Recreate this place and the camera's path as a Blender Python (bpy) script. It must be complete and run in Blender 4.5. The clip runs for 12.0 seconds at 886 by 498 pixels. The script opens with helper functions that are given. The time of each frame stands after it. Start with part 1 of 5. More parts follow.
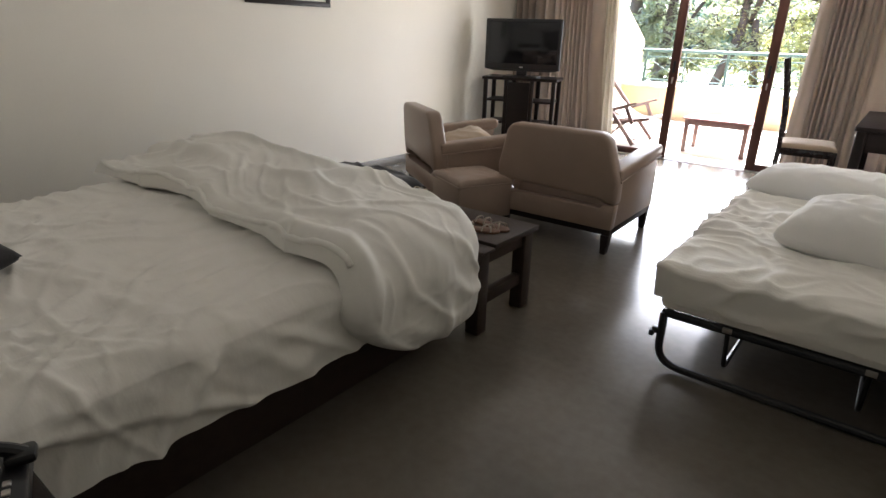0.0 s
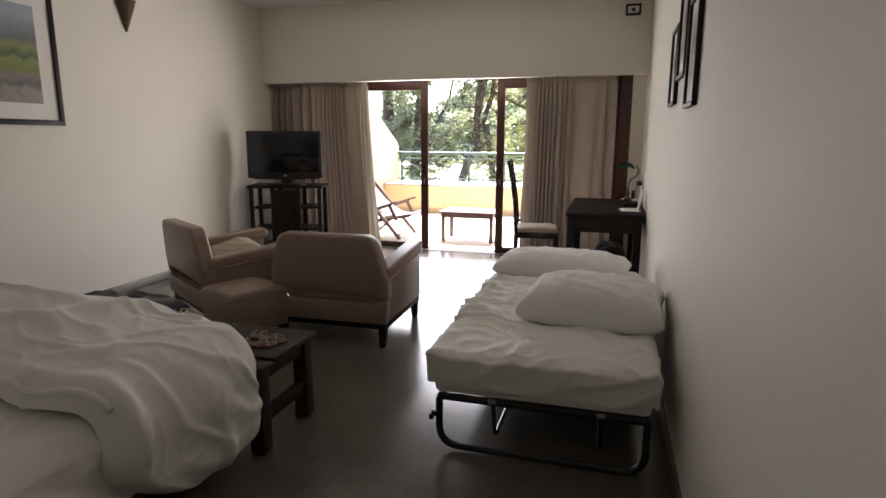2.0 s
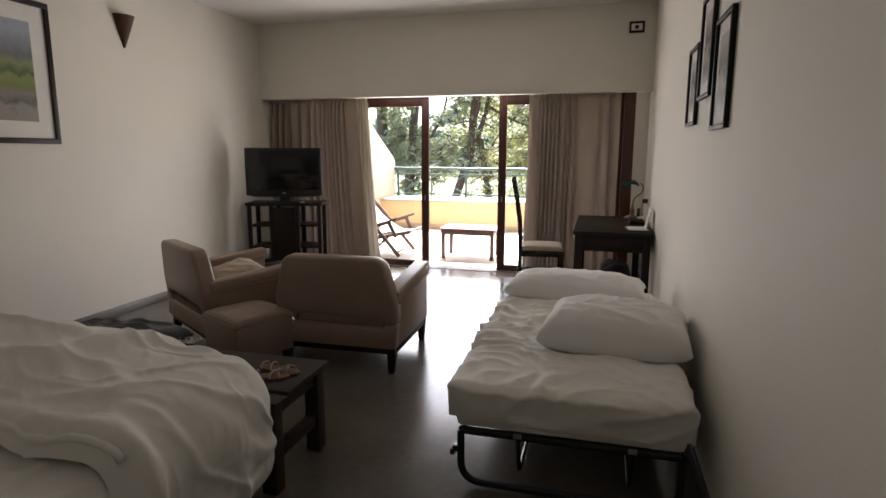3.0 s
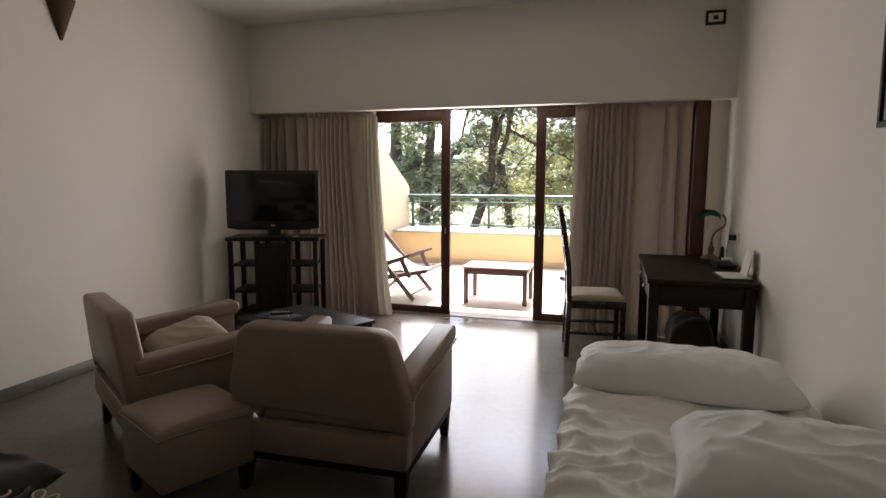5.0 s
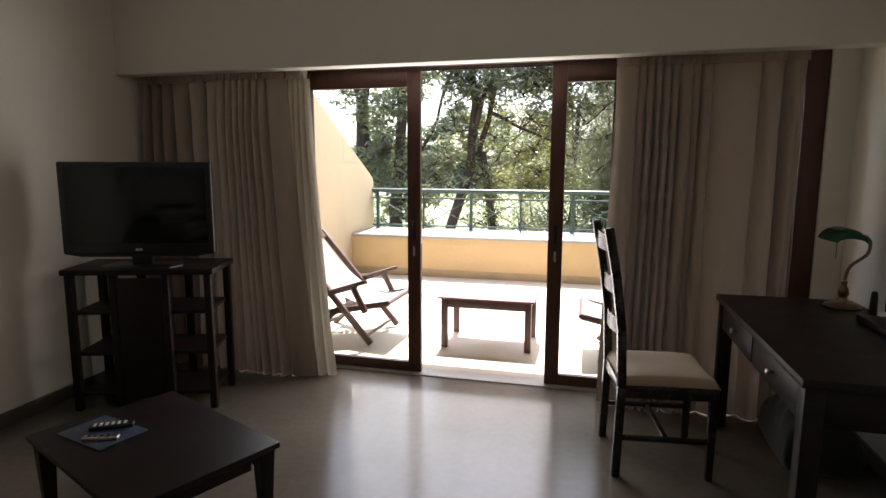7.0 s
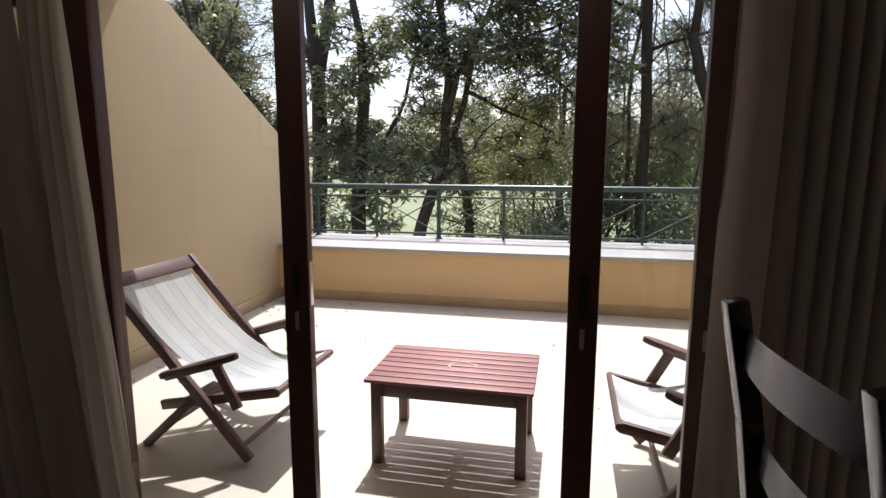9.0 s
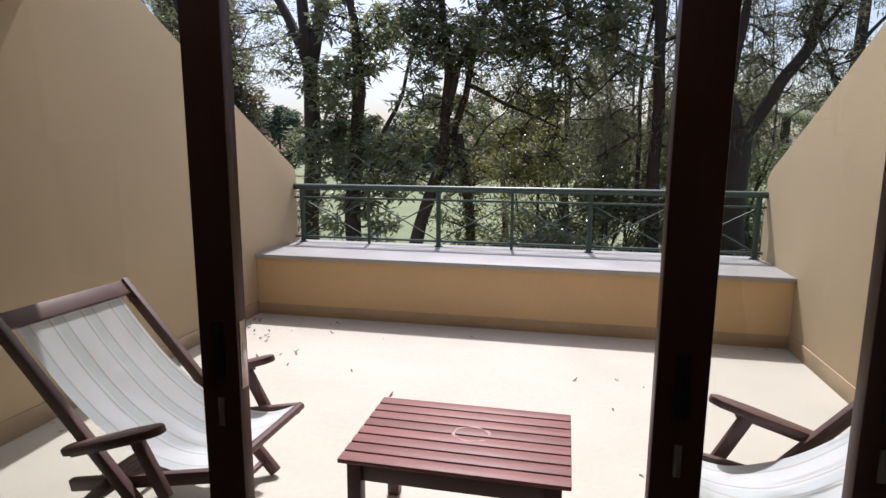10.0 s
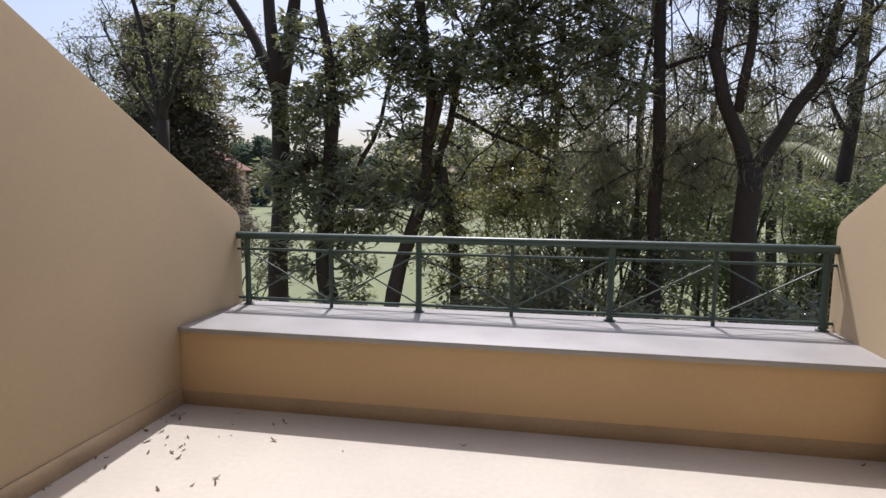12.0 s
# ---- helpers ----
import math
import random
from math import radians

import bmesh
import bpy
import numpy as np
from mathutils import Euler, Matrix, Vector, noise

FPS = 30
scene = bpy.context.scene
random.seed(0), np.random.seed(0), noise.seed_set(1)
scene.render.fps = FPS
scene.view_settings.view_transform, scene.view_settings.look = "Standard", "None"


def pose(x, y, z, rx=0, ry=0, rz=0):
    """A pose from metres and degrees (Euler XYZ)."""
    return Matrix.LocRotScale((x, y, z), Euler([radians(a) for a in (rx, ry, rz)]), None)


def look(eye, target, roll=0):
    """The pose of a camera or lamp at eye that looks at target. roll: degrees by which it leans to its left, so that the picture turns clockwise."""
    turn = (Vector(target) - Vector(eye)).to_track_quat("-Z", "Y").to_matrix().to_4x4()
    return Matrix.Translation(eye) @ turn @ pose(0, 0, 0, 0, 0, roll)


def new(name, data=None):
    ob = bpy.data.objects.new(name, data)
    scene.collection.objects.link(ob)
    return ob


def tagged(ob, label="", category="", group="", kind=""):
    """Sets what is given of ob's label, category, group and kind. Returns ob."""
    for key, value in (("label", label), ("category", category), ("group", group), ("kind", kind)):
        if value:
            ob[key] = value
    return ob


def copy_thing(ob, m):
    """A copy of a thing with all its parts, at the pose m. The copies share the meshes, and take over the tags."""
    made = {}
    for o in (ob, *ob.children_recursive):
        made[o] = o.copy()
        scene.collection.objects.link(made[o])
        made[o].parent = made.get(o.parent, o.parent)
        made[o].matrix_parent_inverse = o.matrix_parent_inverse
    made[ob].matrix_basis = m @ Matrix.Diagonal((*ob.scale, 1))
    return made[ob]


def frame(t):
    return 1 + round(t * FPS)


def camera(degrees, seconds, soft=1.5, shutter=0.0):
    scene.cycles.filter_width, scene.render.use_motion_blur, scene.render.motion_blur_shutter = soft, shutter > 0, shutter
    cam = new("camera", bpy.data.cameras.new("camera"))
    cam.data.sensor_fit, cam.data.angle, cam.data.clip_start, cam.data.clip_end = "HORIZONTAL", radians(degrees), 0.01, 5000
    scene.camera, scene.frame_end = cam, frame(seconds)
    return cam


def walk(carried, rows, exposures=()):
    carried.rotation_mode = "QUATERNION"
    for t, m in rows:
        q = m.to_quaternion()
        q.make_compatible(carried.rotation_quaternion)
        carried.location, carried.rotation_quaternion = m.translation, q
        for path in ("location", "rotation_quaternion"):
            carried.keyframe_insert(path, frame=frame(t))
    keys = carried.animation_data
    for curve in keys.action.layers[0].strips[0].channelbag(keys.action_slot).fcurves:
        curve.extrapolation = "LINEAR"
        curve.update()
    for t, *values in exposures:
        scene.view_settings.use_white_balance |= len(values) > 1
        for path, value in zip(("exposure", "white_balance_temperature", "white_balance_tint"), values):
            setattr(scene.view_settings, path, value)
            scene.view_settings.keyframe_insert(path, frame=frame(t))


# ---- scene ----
cam = camera(75.2, 12.0)
PATH = [
    (0, (0.476, 0.554, 1.367), (-0.673, 2.032, 0.663), 1.6),
    (0.5, (0.54, 0.53, 1.402), (-0.469, 2.162, 0.838), 1.0),
    (1, (0.582, 0.498, 1.432), (-0.235, 2.261, 0.957), 0.7),
    (1.5, (0.611, 0.478, 1.446), (-0.036, 2.326, 1.039), 0.2),
    (2, (0.581, 0.474, 1.454), (0.037, 2.361, 1.078), 0.2),
    (2.5, (0.503, 0.486, 1.465), (-0.011, 2.386, 1.106), 0.2),
    (3, (0.414, 0.549, 1.496), (-0.1, 2.453, 1.164), 0.2),
    (5, (-0.032, 1.809, 1.449), (-0.598, 3.713, 1.212), 0.2),
    (5.5, (-0.172, 2.26, 1.49), (-0.738, 4.16, 1.227), 0.0),
    (6, (-0.329, 2.738, 1.502), (-0.89, 4.638, 1.233), 0.1),
    (6.5, (-0.417, 3.263, 1.499), (-0.944, 5.173, 1.225), 0.1),
    (7, (-0.551, 3.756, 1.515), (-1.034, 5.676, 1.233), 0.2),
    (9, (-0.818, 5.831, 1.5), (-1.235, 7.761, 1.182), 0.1),
    (9.5, (-0.919, 6.208, 1.501), (-1.342, 8.136, 1.179), 0.2),
    (10, (-0.99, 6.556, 1.509), (-1.402, 8.485, 1.181), 0.3),
    (10.5, (-1.022, 6.939, 1.558), (-1.424, 8.87, 1.225), 0.3),
    (11, (-1.141, 7.263, 1.579), (-1.529, 9.199, 1.263), 0.5),
    (11.5, (-1.212, 7.512, 1.574), (-1.587, 9.458, 1.308), 0.6),
    (12, (-1.243, 7.764, 1.6), (-1.598, 9.719, 1.374), 0.4),
]
EXPOSURES = [(0.0, 3.85, 5800, 14), (0.5, 3.55, 5850, 15), (1.5, 3.15, 6000, 17), (2.5, 2.95, 6050, 18), (5.0, 2.5, 6150, 17), (5.5, 2.45, 6150, 17), (6.5, 2.2, 6200, 15), (7.0, 1.95, 6200, 15), (9.0, 0.55, 6150, 18), (9.5, 0.28, 6150, 18), (10.0, 0.05, 6050, 18), (10.5, -0.15, 6050, 19), (11.5, -0.17, 6150, 20), (12.0, -0.1, 6150, 20)]
walk(cam, [(t, look(eye, target, roll)) for t, eye, target, roll in PATH], EXPOSURES)

# ---- light ----
SUN_WAY = Vector((-0.09, 0.57, 1.0)).normalized()      # towards the sun
world = bpy.data.worlds.new("sky")
scene.world = world
world.use_nodes = True
wn = world.node_tree
sky = wn.nodes.new("ShaderNodeTexSky")
sky.sky_type, sky.sun_disc = "NISHITA", False
sky.sun_elevation = math.asin(SUN_WAY.z)
sky.sun_rotation = math.atan2(SUN_WAY.x, SUN_WAY.y)
sky.air_density, sky.dust_density, sky.ozone_density = 1.0, 3.2, 0.6
wn.links.new(sky.outputs[0], wn.nodes["Background"].inputs[0])
wn.nodes["Background"].inputs[1].default_value = 0.17
sun_lamp = bpy.data.lights.new("sun", "SUN")
sun_lamp.energy, sun_lamp.angle, sun_lamp.color = 4.5, radians(0.5), (1.0, 0.965, 0.91)
sun = new("sun", sun_lamp)
sun.matrix_world = look(SUN_WAY * 60, (0, 0, 0))
# added panel lamp in the glazed doors' opening, brightens the room beyond the sky's daylight
day_lamp = bpy.data.lights.new("door_fill", "AREA")
day_lamp.shape, day_lamp.size, day_lamp.size_y = "RECTANGLE", 1.5, 2.0
day_lamp.spread = radians(155)
day_lamp.energy, day_lamp.color = 6.5, (1.0, 0.955, 0.875)
daylight = new("door_fill", day_lamp)
daylight.matrix_world = look((-1.5, 7.66, 1.12), (-1.5, 0.0, 1.12))


# ---- materials ----
def mat(name, colour, rough=0.6, metal=0.0, var=0.12, scale=6.0, fine=60.0, bump=0.15, bump_scale=None, stretch=(1, 1, 1), spec=0.5, island=0.0, obj=0.0, sheen=0.0, coat=0.0):
    """Principled material with two scales of tone, relief and a gloss that varies."""
    m = bpy.data.materials.new(name)
    m.use_nodes = True
    nt = m.node_tree
    n, l = nt.nodes, nt.links
    p = n["Principled BSDF"]
    co = n.new("ShaderNodeTexCoord")
    mp = n.new("ShaderNodeMapping")
    mp.inputs["Scale"].default_value = stretch
    l.new(co.outputs["Object"], mp.inputs["Vector"])

    def tex(sc, det):
        t = n.new("ShaderNodeTexNoise")
        t.inputs["Scale"].default_value, t.inputs["Detail"].default_value = sc, det
        l.new(mp.outputs[0], t.inputs["Vector"])
        return t
    big, small = tex(scale, 4), tex(fine, 3)
    add = n.new("ShaderNodeMath")
    add.operation = "MULTIPLY_ADD"
    add.inputs[1].default_value = 0.45
    l.new(small.outputs[0], add.inputs[0])
    l.new(big.outputs[0], add.inputs[2])
    ramp = n.new("ShaderNodeMapRange")
    ramp.inputs["From Min"].default_value, ramp.inputs["From Max"].default_value = 0.35, 1.1
    ramp.inputs["To Min"].default_value, ramp.inputs["To Max"].default_value = 1 - var, 1 + var
    l.new(add.outputs[0], ramp.inputs[0])
    value = ramp.outputs[0]
    for amount, node, out in ((island, "ShaderNodeNewGeometry", "Random Per Island"), (obj, "ShaderNodeObjectInfo", "Random")):
        if amount:
            g = n.new(node)
            r = n.new("ShaderNodeMapRange")
            r.inputs["To Min"].default_value, r.inputs["To Max"].default_value = 1 - amount, 1 + amount
            l.new(g.outputs[out], r.inputs[0])
            mul = n.new("ShaderNodeMath")
            mul.operation = "MULTIPLY"
            l.new(value, mul.inputs[0])
            l.new(r.outputs[0], mul.inputs[1])
            value = mul.outputs[0]
    mix = n.new("ShaderNodeVectorMath")
    mix.operation = "SCALE"
    mix.inputs[0].default_value = colour
    l.new(value, mix.inputs["Scale"])
    l.new(mix.outputs[0], p.inputs["Base Color"])
    rr = n.new("ShaderNodeMapRange")
    rr.inputs["To Min"].default_value, rr.inputs["To Max"].default_value = max(rough - 0.08, 0.02), min(rough + 0.08, 1)
    l.new(big.outputs[0], rr.inputs[0])
    l.new(rr.outputs[0], p.inputs["Roughness"])
    p.inputs["Metallic"].default_value = metal
    p.inputs["Specular IOR Level"].default_value = spec
    if sheen:
        p.inputs["Sheen Weight"].default_value = sheen
    if coat:
        p.inputs["Coat Weight"].default_value, p.inputs["Coat Roughness"].default_value = coat, 0.12
    if bump:
        b = n.new("ShaderNodeBump")
        b.inputs["Strength"].default_value, b.inputs["Distance"].default_value = bump, 0.004
        src = tex(bump_scale, 4) if bump_scale else small
        l.new(src.outputs[0], b.inputs["Height"])
        l.new(b.outputs[0], p.inputs["Normal"])
    return m


def leaf_mat(name, colour, rough=0.42, trans=0.3):
    m = mat(name, colour, rough, 0, 0.2, 0.6, 8.0, 0, island=0.55)
    nt = m.node_tree
    p = nt.nodes["Principled BSDF"]
    t = nt.nodes.new("ShaderNodeBsdfTranslucent")
    t.inputs[0].default_value = (colour[0] * 1.75, colour[1] * 1.75, colour[2] * 1.0, 1)
    mx = nt.nodes.new("ShaderNodeMixShader")
    mx.inputs[0].default_value = trans
    nt.links.new(p.outputs[0], mx.inputs[1])
    nt.links.new(t.outputs[0], mx.inputs[2])
    nt.links.new(mx.outputs[0], nt.nodes["Material Output"].inputs[0])
    return m


def cloth_mat(name, colour, trans):
    """Woven hanging cloth that lets some light through."""
    m = mat(name, colour, 0.85, var=0.1, scale=5, fine=140, bump=0.3, sheen=0.3, stretch=(1, 1, 0.6))
    nt = m.node_tree
    t = nt.nodes.new("ShaderNodeBsdfTranslucent")
    t.inputs[0].default_value = (*colour, 1)
    mx = nt.nodes.new("ShaderNodeMixShader")
    mx.inputs[0].default_value = trans
    nt.links.new(nt.nodes["Principled BSDF"].outputs[0], mx.inputs[1])
    nt.links.new(t.outputs[0], mx.inputs[2])
    nt.links.new(mx.outputs[0], nt.nodes["Material Output"].inputs[0])
    return m


def glass_mat(name):
    m = bpy.data.materials.new(name)
    m.use_nodes = True
    nt = m.node_tree
    nt.nodes.remove(nt.nodes["Principled BSDF"])
    tr, gl, mx, lw, pw, ad = (nt.nodes.new("ShaderNode" + k) for k in ("BsdfTransparent", "BsdfGlossy", "MixShader", "LayerWeight", "Math", "Math"))
    tr.inputs[0].default_value = (0.96, 0.975, 0.965, 1)
    gl.inputs["Roughness"].default_value = 0.02
    lw.inputs[0].default_value = 0.5
    pw.operation, pw.inputs[1].default_value = "POWER", 4.0
    ad.operation, ad.inputs[1].default_value, ad.inputs[2].default_value = "MULTIPLY_ADD", 0.8, 0.035
    nt.links.new(lw.outputs["Facing"], pw.inputs[0])
    nt.links.new(pw.outputs[0], ad.inputs[0])
    nt.links.new(ad.outputs[0], mx.inputs[0])
    nt.links.new(tr.outputs[0], mx.inputs[1])
    nt.links.new(gl.outputs[0], mx.inputs[2])
    nt.links.new(mx.outputs[0], nt.nodes["Material Output"].inputs[0])
    return m


PAINT = mat("wall_paint", (0.80, 0.768, 0.68), 0.7, var=0.04, scale=1.3, fine=90, bump=0.12)
CEILING = mat("ceiling_paint", (0.85, 0.835, 0.80), 0.8, var=0.03, scale=1.0, fine=70, bump=0.1)
STONE = mat("polished_stone", (0.135, 0.117, 0.094), 0.19, var=0.28, scale=1.7, fine=22, bump=0.03, bump_scale=3.0, spec=0.28)
SKIRT = mat("skirting_stone", (0.11, 0.10, 0.08), 0.35, var=0.2, scale=3, fine=30, bump=0.05)
DARK = mat("dark_stained_wood", (0.015, 0.0095, 0.008), 0.46, var=0.35, scale=3, fine=45, bump=0.1, stretch=(1, 8, 8), spec=0.25)
WENGE = mat("brown_bed_wood", (0.045, 0.030, 0.023), 0.5, var=0.3, scale=3, fine=45, bump=0.1, stretch=(1, 8, 8), spec=0.3)
VARNISH = mat("varnished_dark_wood", (0.020, 0.012, 0.010), 0.24, var=0.3, scale=4, fine=45, bump=0.06, stretch=(8, 1, 8), spec=0.5)
TEAK = mat("reddish_door_wood", (0.085, 0.030, 0.019), 0.4, var=0.3, scale=3, fine=40, bump=0.12, stretch=(8, 8, 1))
LEATHER = mat("tan_leather", (0.30, 0.22, 0.170), 0.40, var=0.10, scale=5, fine=160, bump=0.22, bump_scale=14)
LINEN = mat("white_cotton", (0.86, 0.835, 0.775), 0.85, var=0.04, scale=4, fine=300, bump=0.55, bump_scale=16, stretch=(1, 2.2, 1), sheen=0.15)
QUILT = mat("white_duvet_cotton", (0.86, 0.84, 0.785), 0.85, var=0.03, scale=4, fine=300, bump=0.30, bump_scale=18, stretch=(2.2, 1, 1), sheen=0.15)
PILLOW = mat("white_pillow_cotton", (0.87, 0.86, 0.835), 0.85, var=0.03, scale=4, fine=300, bump=0.3, bump_scale=14, sheen=0.15)
CURTAIN = cloth_mat("taupe_curtain", (0.315, 0.255, 0.207), 0.17)
SHEER = cloth_mat("cream_sheer", (0.42, 0.375, 0.295), 0.3)
BLACK = mat("black_plastic", (0.012, 0.012, 0.013), 0.32, var=0.1, bump=0.03)
SCREEN = mat("dark_screen", (0.006, 0.006, 0.008), 0.12, var=0.02, bump=0)
TUBE = mat("black_painted_tube", (0.014, 0.014, 0.015), 0.35, var=0.2, bump=0.05)
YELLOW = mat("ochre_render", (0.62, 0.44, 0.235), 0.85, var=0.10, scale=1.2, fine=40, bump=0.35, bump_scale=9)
# side walls' tan lowered: their shade is put into the base colour
SIDEWALL = mat("shade_darkened_tan_render", (0.495, 0.378, 0.226), 0.85, var=0.09, scale=0.9, fine=40, bump=0.35, bump_scale=7)
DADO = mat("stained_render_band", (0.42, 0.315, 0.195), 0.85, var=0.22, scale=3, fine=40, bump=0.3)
SLAB = mat("grey_coping_stone", (0.345, 0.343, 0.33), 0.5, var=0.16, scale=3, fine=50, bump=0.12)
SCREED = mat("cream_terrace_screed", (0.505, 0.470, 0.392), 0.7, var=0.15, scale=1.1, fine=28, bump=0.22, bump_scale=30)
GROUT = mat("mortar", (0.45, 0.41, 0.34), 0.9, var=0.15, scale=5, bump=0.3)
RAIL = mat("dark_green_metal", (0.042, 0.075, 0.062), 0.38, var=0.15, scale=8, bump=0.06)
REDWOOD = mat("red_stained_slats", (0.225, 0.092, 0.080), 0.50, var=0.38, scale=4, fine=50, bump=0.2, stretch=(1, 10, 10), obj=0.12)
DECKWOOD = mat("weathered_brown_wood", (0.115, 0.062, 0.052), 0.5, var=0.3, scale=4, fine=50, bump=0.2)
BARK = mat("dark_bark", (0.058, 0.045, 0.036), 0.9, var=0.45, scale=2.5, fine=18, bump=0.9, bump_scale=9, stretch=(1, 1, 0.35))
GRASS = mat("lawn", (0.185, 0.215, 0.10), 0.9, var=0.25, scale=0.08, fine=1.5, bump=0.3)
GLASS = glass_mat("door_glass")
STEEL = mat("brushed_steel", (0.55, 0.53, 0.5), 0.3, 1.0, var=0.1, bump=0.05)
BRASS = mat("aged_brass", (0.24, 0.19, 0.13), 0.35, 1.0, var=0.2, bump=0.05)
GREENGLASS = mat("green_lamp_glass", (0.012, 0.10, 0.055), 0.12, var=0.1, bump=0, coat=0.5)
TERRACOTTA = mat("brown_sconce_clay", (0.16, 0.085, 0.05), 0.6, var=0.2, bump=0.2)
PAPER = mat("white_paper", (0.78, 0.76, 0.71), 0.7, var=0.05, bump=0.05)
CREAM = mat("cream_seat_cloth", (0.44, 0.35, 0.25), 0.8, var=0.08, fine=180, bump=0.25, sheen=0.2)
PLASTER = mat("house_render", (0.55, 0.46, 0.33), 0.85, var=0.1, scale=1, bump=0.2)
ROOFTILE = mat("red_roof_tiles", (0.23, 0.095, 0.065), 0.8, var=0.25, scale=3, bump=0.4)
CHARCOAL = mat("charcoal_cloth", (0.03, 0.028, 0.03), 0.85, var=0.15, fine=150, bump=0.3, sheen=0.2)
BLUEGREY = mat("blue_grey_card", (0.06, 0.075, 0.12), 0.35, var=0.15, bump=0.03)
SAND = mat("bunker_sand", (0.62, 0.55, 0.42), 0.95, var=0.1, bump=0.2)


def canvas_mat():
    m = mat("striped_canvas", (0.72, 0.72, 0.70), 0.8, var=0.05, scale=6, fine=160, bump=0.25)
    nt = m.node_tree
    p = nt.nodes["Principled BSDF"]
    co = nt.nodes.new("ShaderNodeTexCoord")
    sep = nt.nodes.new("ShaderNodeSeparateXYZ")
    nt.links.new(co.outputs["Object"], sep.inputs[0])
    sn = nt.nodes.new("ShaderNodeMath")
    sn.operation = "MULTIPLY_ADD"
    sn.inputs[1].default_value, sn.inputs[2].default_value = 7.5, 0.31
    nt.links.new(sep.outputs[1], sn.inputs[0])
    frac = nt.nodes.new("ShaderNodeMath")
    frac.operation = "FRACT"
    nt.links.new(sn.outputs[0], frac.inputs[0])
    r = nt.nodes.new("ShaderNodeValToRGB")
    r.color_ramp.interpolation = "CONSTANT"
    e = r.color_ramp.elements
    e[0].position, e[0].color = 0.0, (0.84, 0.86, 0.87, 1)
    e[1].position, e[1].color = 0.47, (0.66, 0.64, 0.60, 1)
    for pos, c in ((0.52, (0.84, 0.86, 0.87, 1)), (0.6, (0.76, 0.80, 0.81, 1)), (0.88, (0.66, 0.64, 0.60, 1)), (0.93, (0.84, 0.86, 0.87, 1))):
        x = e.new(pos)
        x.color = c
    nt.links.new(frac.outputs[0], r.inputs[0])
    nt.links.new(r.outputs[0], p.inputs["Base Color"])
    return m


CANVAS = canvas_mat()
LEAF_DARK = leaf_mat("glossy_dark_leaves", (0.195, 0.210, 0.162), 0.20, 0.48)
LEAF_MID = leaf_mat("mid_green_leaves", (0.165, 0.174, 0.122), 0.32, 0.46)
LEAF_YELLOW = leaf_mat("yellow_green_leaves", (0.195, 0.192, 0.085), 0.45, 0.5)
LEAF_FEATHER = leaf_mat("feathery_grey_green_leaves", (0.175, 0.172, 0.142), 0.36, 0.46)
# blue-green tint puts the haze of distance into the leaf colour
LEAF_FAR = leaf_mat("haze_tinted_far_leaves", (0.13, 0.17, 0.13), 0.8, 0.3)
LEAF_RUST = leaf_mat("brown_green_conifer_leaves", (0.200, 0.170, 0.125), 0.7, 0.2)
LEAF_BRIGHT = leaf_mat("bright_green_leaves", (0.165, 0.195, 0.105), 0.45, 0.4)


# ---- mesh helpers ----
def part(name, bm, material, parent=None, label="", sharp=35):
    me = bpy.data.meshes.new(name)
    bm.to_mesh(me)
    bm.free()
    me.materials.append(material)
    me.polygons.foreach_set("use_smooth", [True] * len(me.polygons))
    me.set_sharp_from_angle(angle=radians(sharp))
    ob = new(name, me)
    ob.parent = parent
    if label:
        tagged(ob, label)
    return ob


def thing(name, m, label, category, group=""):
    ob = new(name)
    ob.matrix_world = m
    return tagged(ob, label, category, group)


def structure(name, bm, material, label="", sharp=35):
    ob = part(name, bm, material, None, "", sharp)
    return tagged(ob, label or name.replace("_", " "), "", "", "structure")


def join(*bms):
    out = bmesh.new()
    tmp = bpy.data.meshes.new("tmp")
    for b in bms:
        b.to_mesh(tmp)
        b.free()
        out.from_mesh(tmp)
        tmp.clear_geometry()
    bpy.data.meshes.remove(tmp)
    return out


def bx(x0, x1, y0, y1, z0, z1, bevel=0.004, seg=2):
    bm = bmesh.new()
    bmesh.ops.create_cube(bm, size=1)
    for v in bm.verts:
        v.co = Vector(((x0 + x1) / 2 + v.co.x * (x1 - x0), (y0 + y1) / 2 + v.co.y * (y1 - y0), (z0 + z1) / 2 + v.co.z * (z1 - z0)))
    if bevel:
        bmesh.ops.bevel(bm, geom=list(bm.edges), offset=min(bevel, abs(x1 - x0) * 0.45, abs(y1 - y0) * 0.45, abs(z1 - z0) * 0.45), segments=seg, affect="EDGES", profile=0.5)
    return bm


def beam(p, q, w, d, bevel=0.003, up=(0, 0, 1)):
    """A squared bar from p to q, w wide across and d deep along up."""
    p, q = Vector(p), Vector(q)
    z = (q - p).normalized()
    x = Vector(up).cross(z)
    x = x.normalized() if x.length > 1e-4 else Vector((1, 0, 0))
    y = z.cross(x)
    bm = bx(-w / 2, w / 2, -d / 2, d / 2, 0, (q - p).length, bevel)
    m = Matrix((x, y, z)).transposed().to_4x4()
    m.translation = p
    bm.transform(m)
    return bm


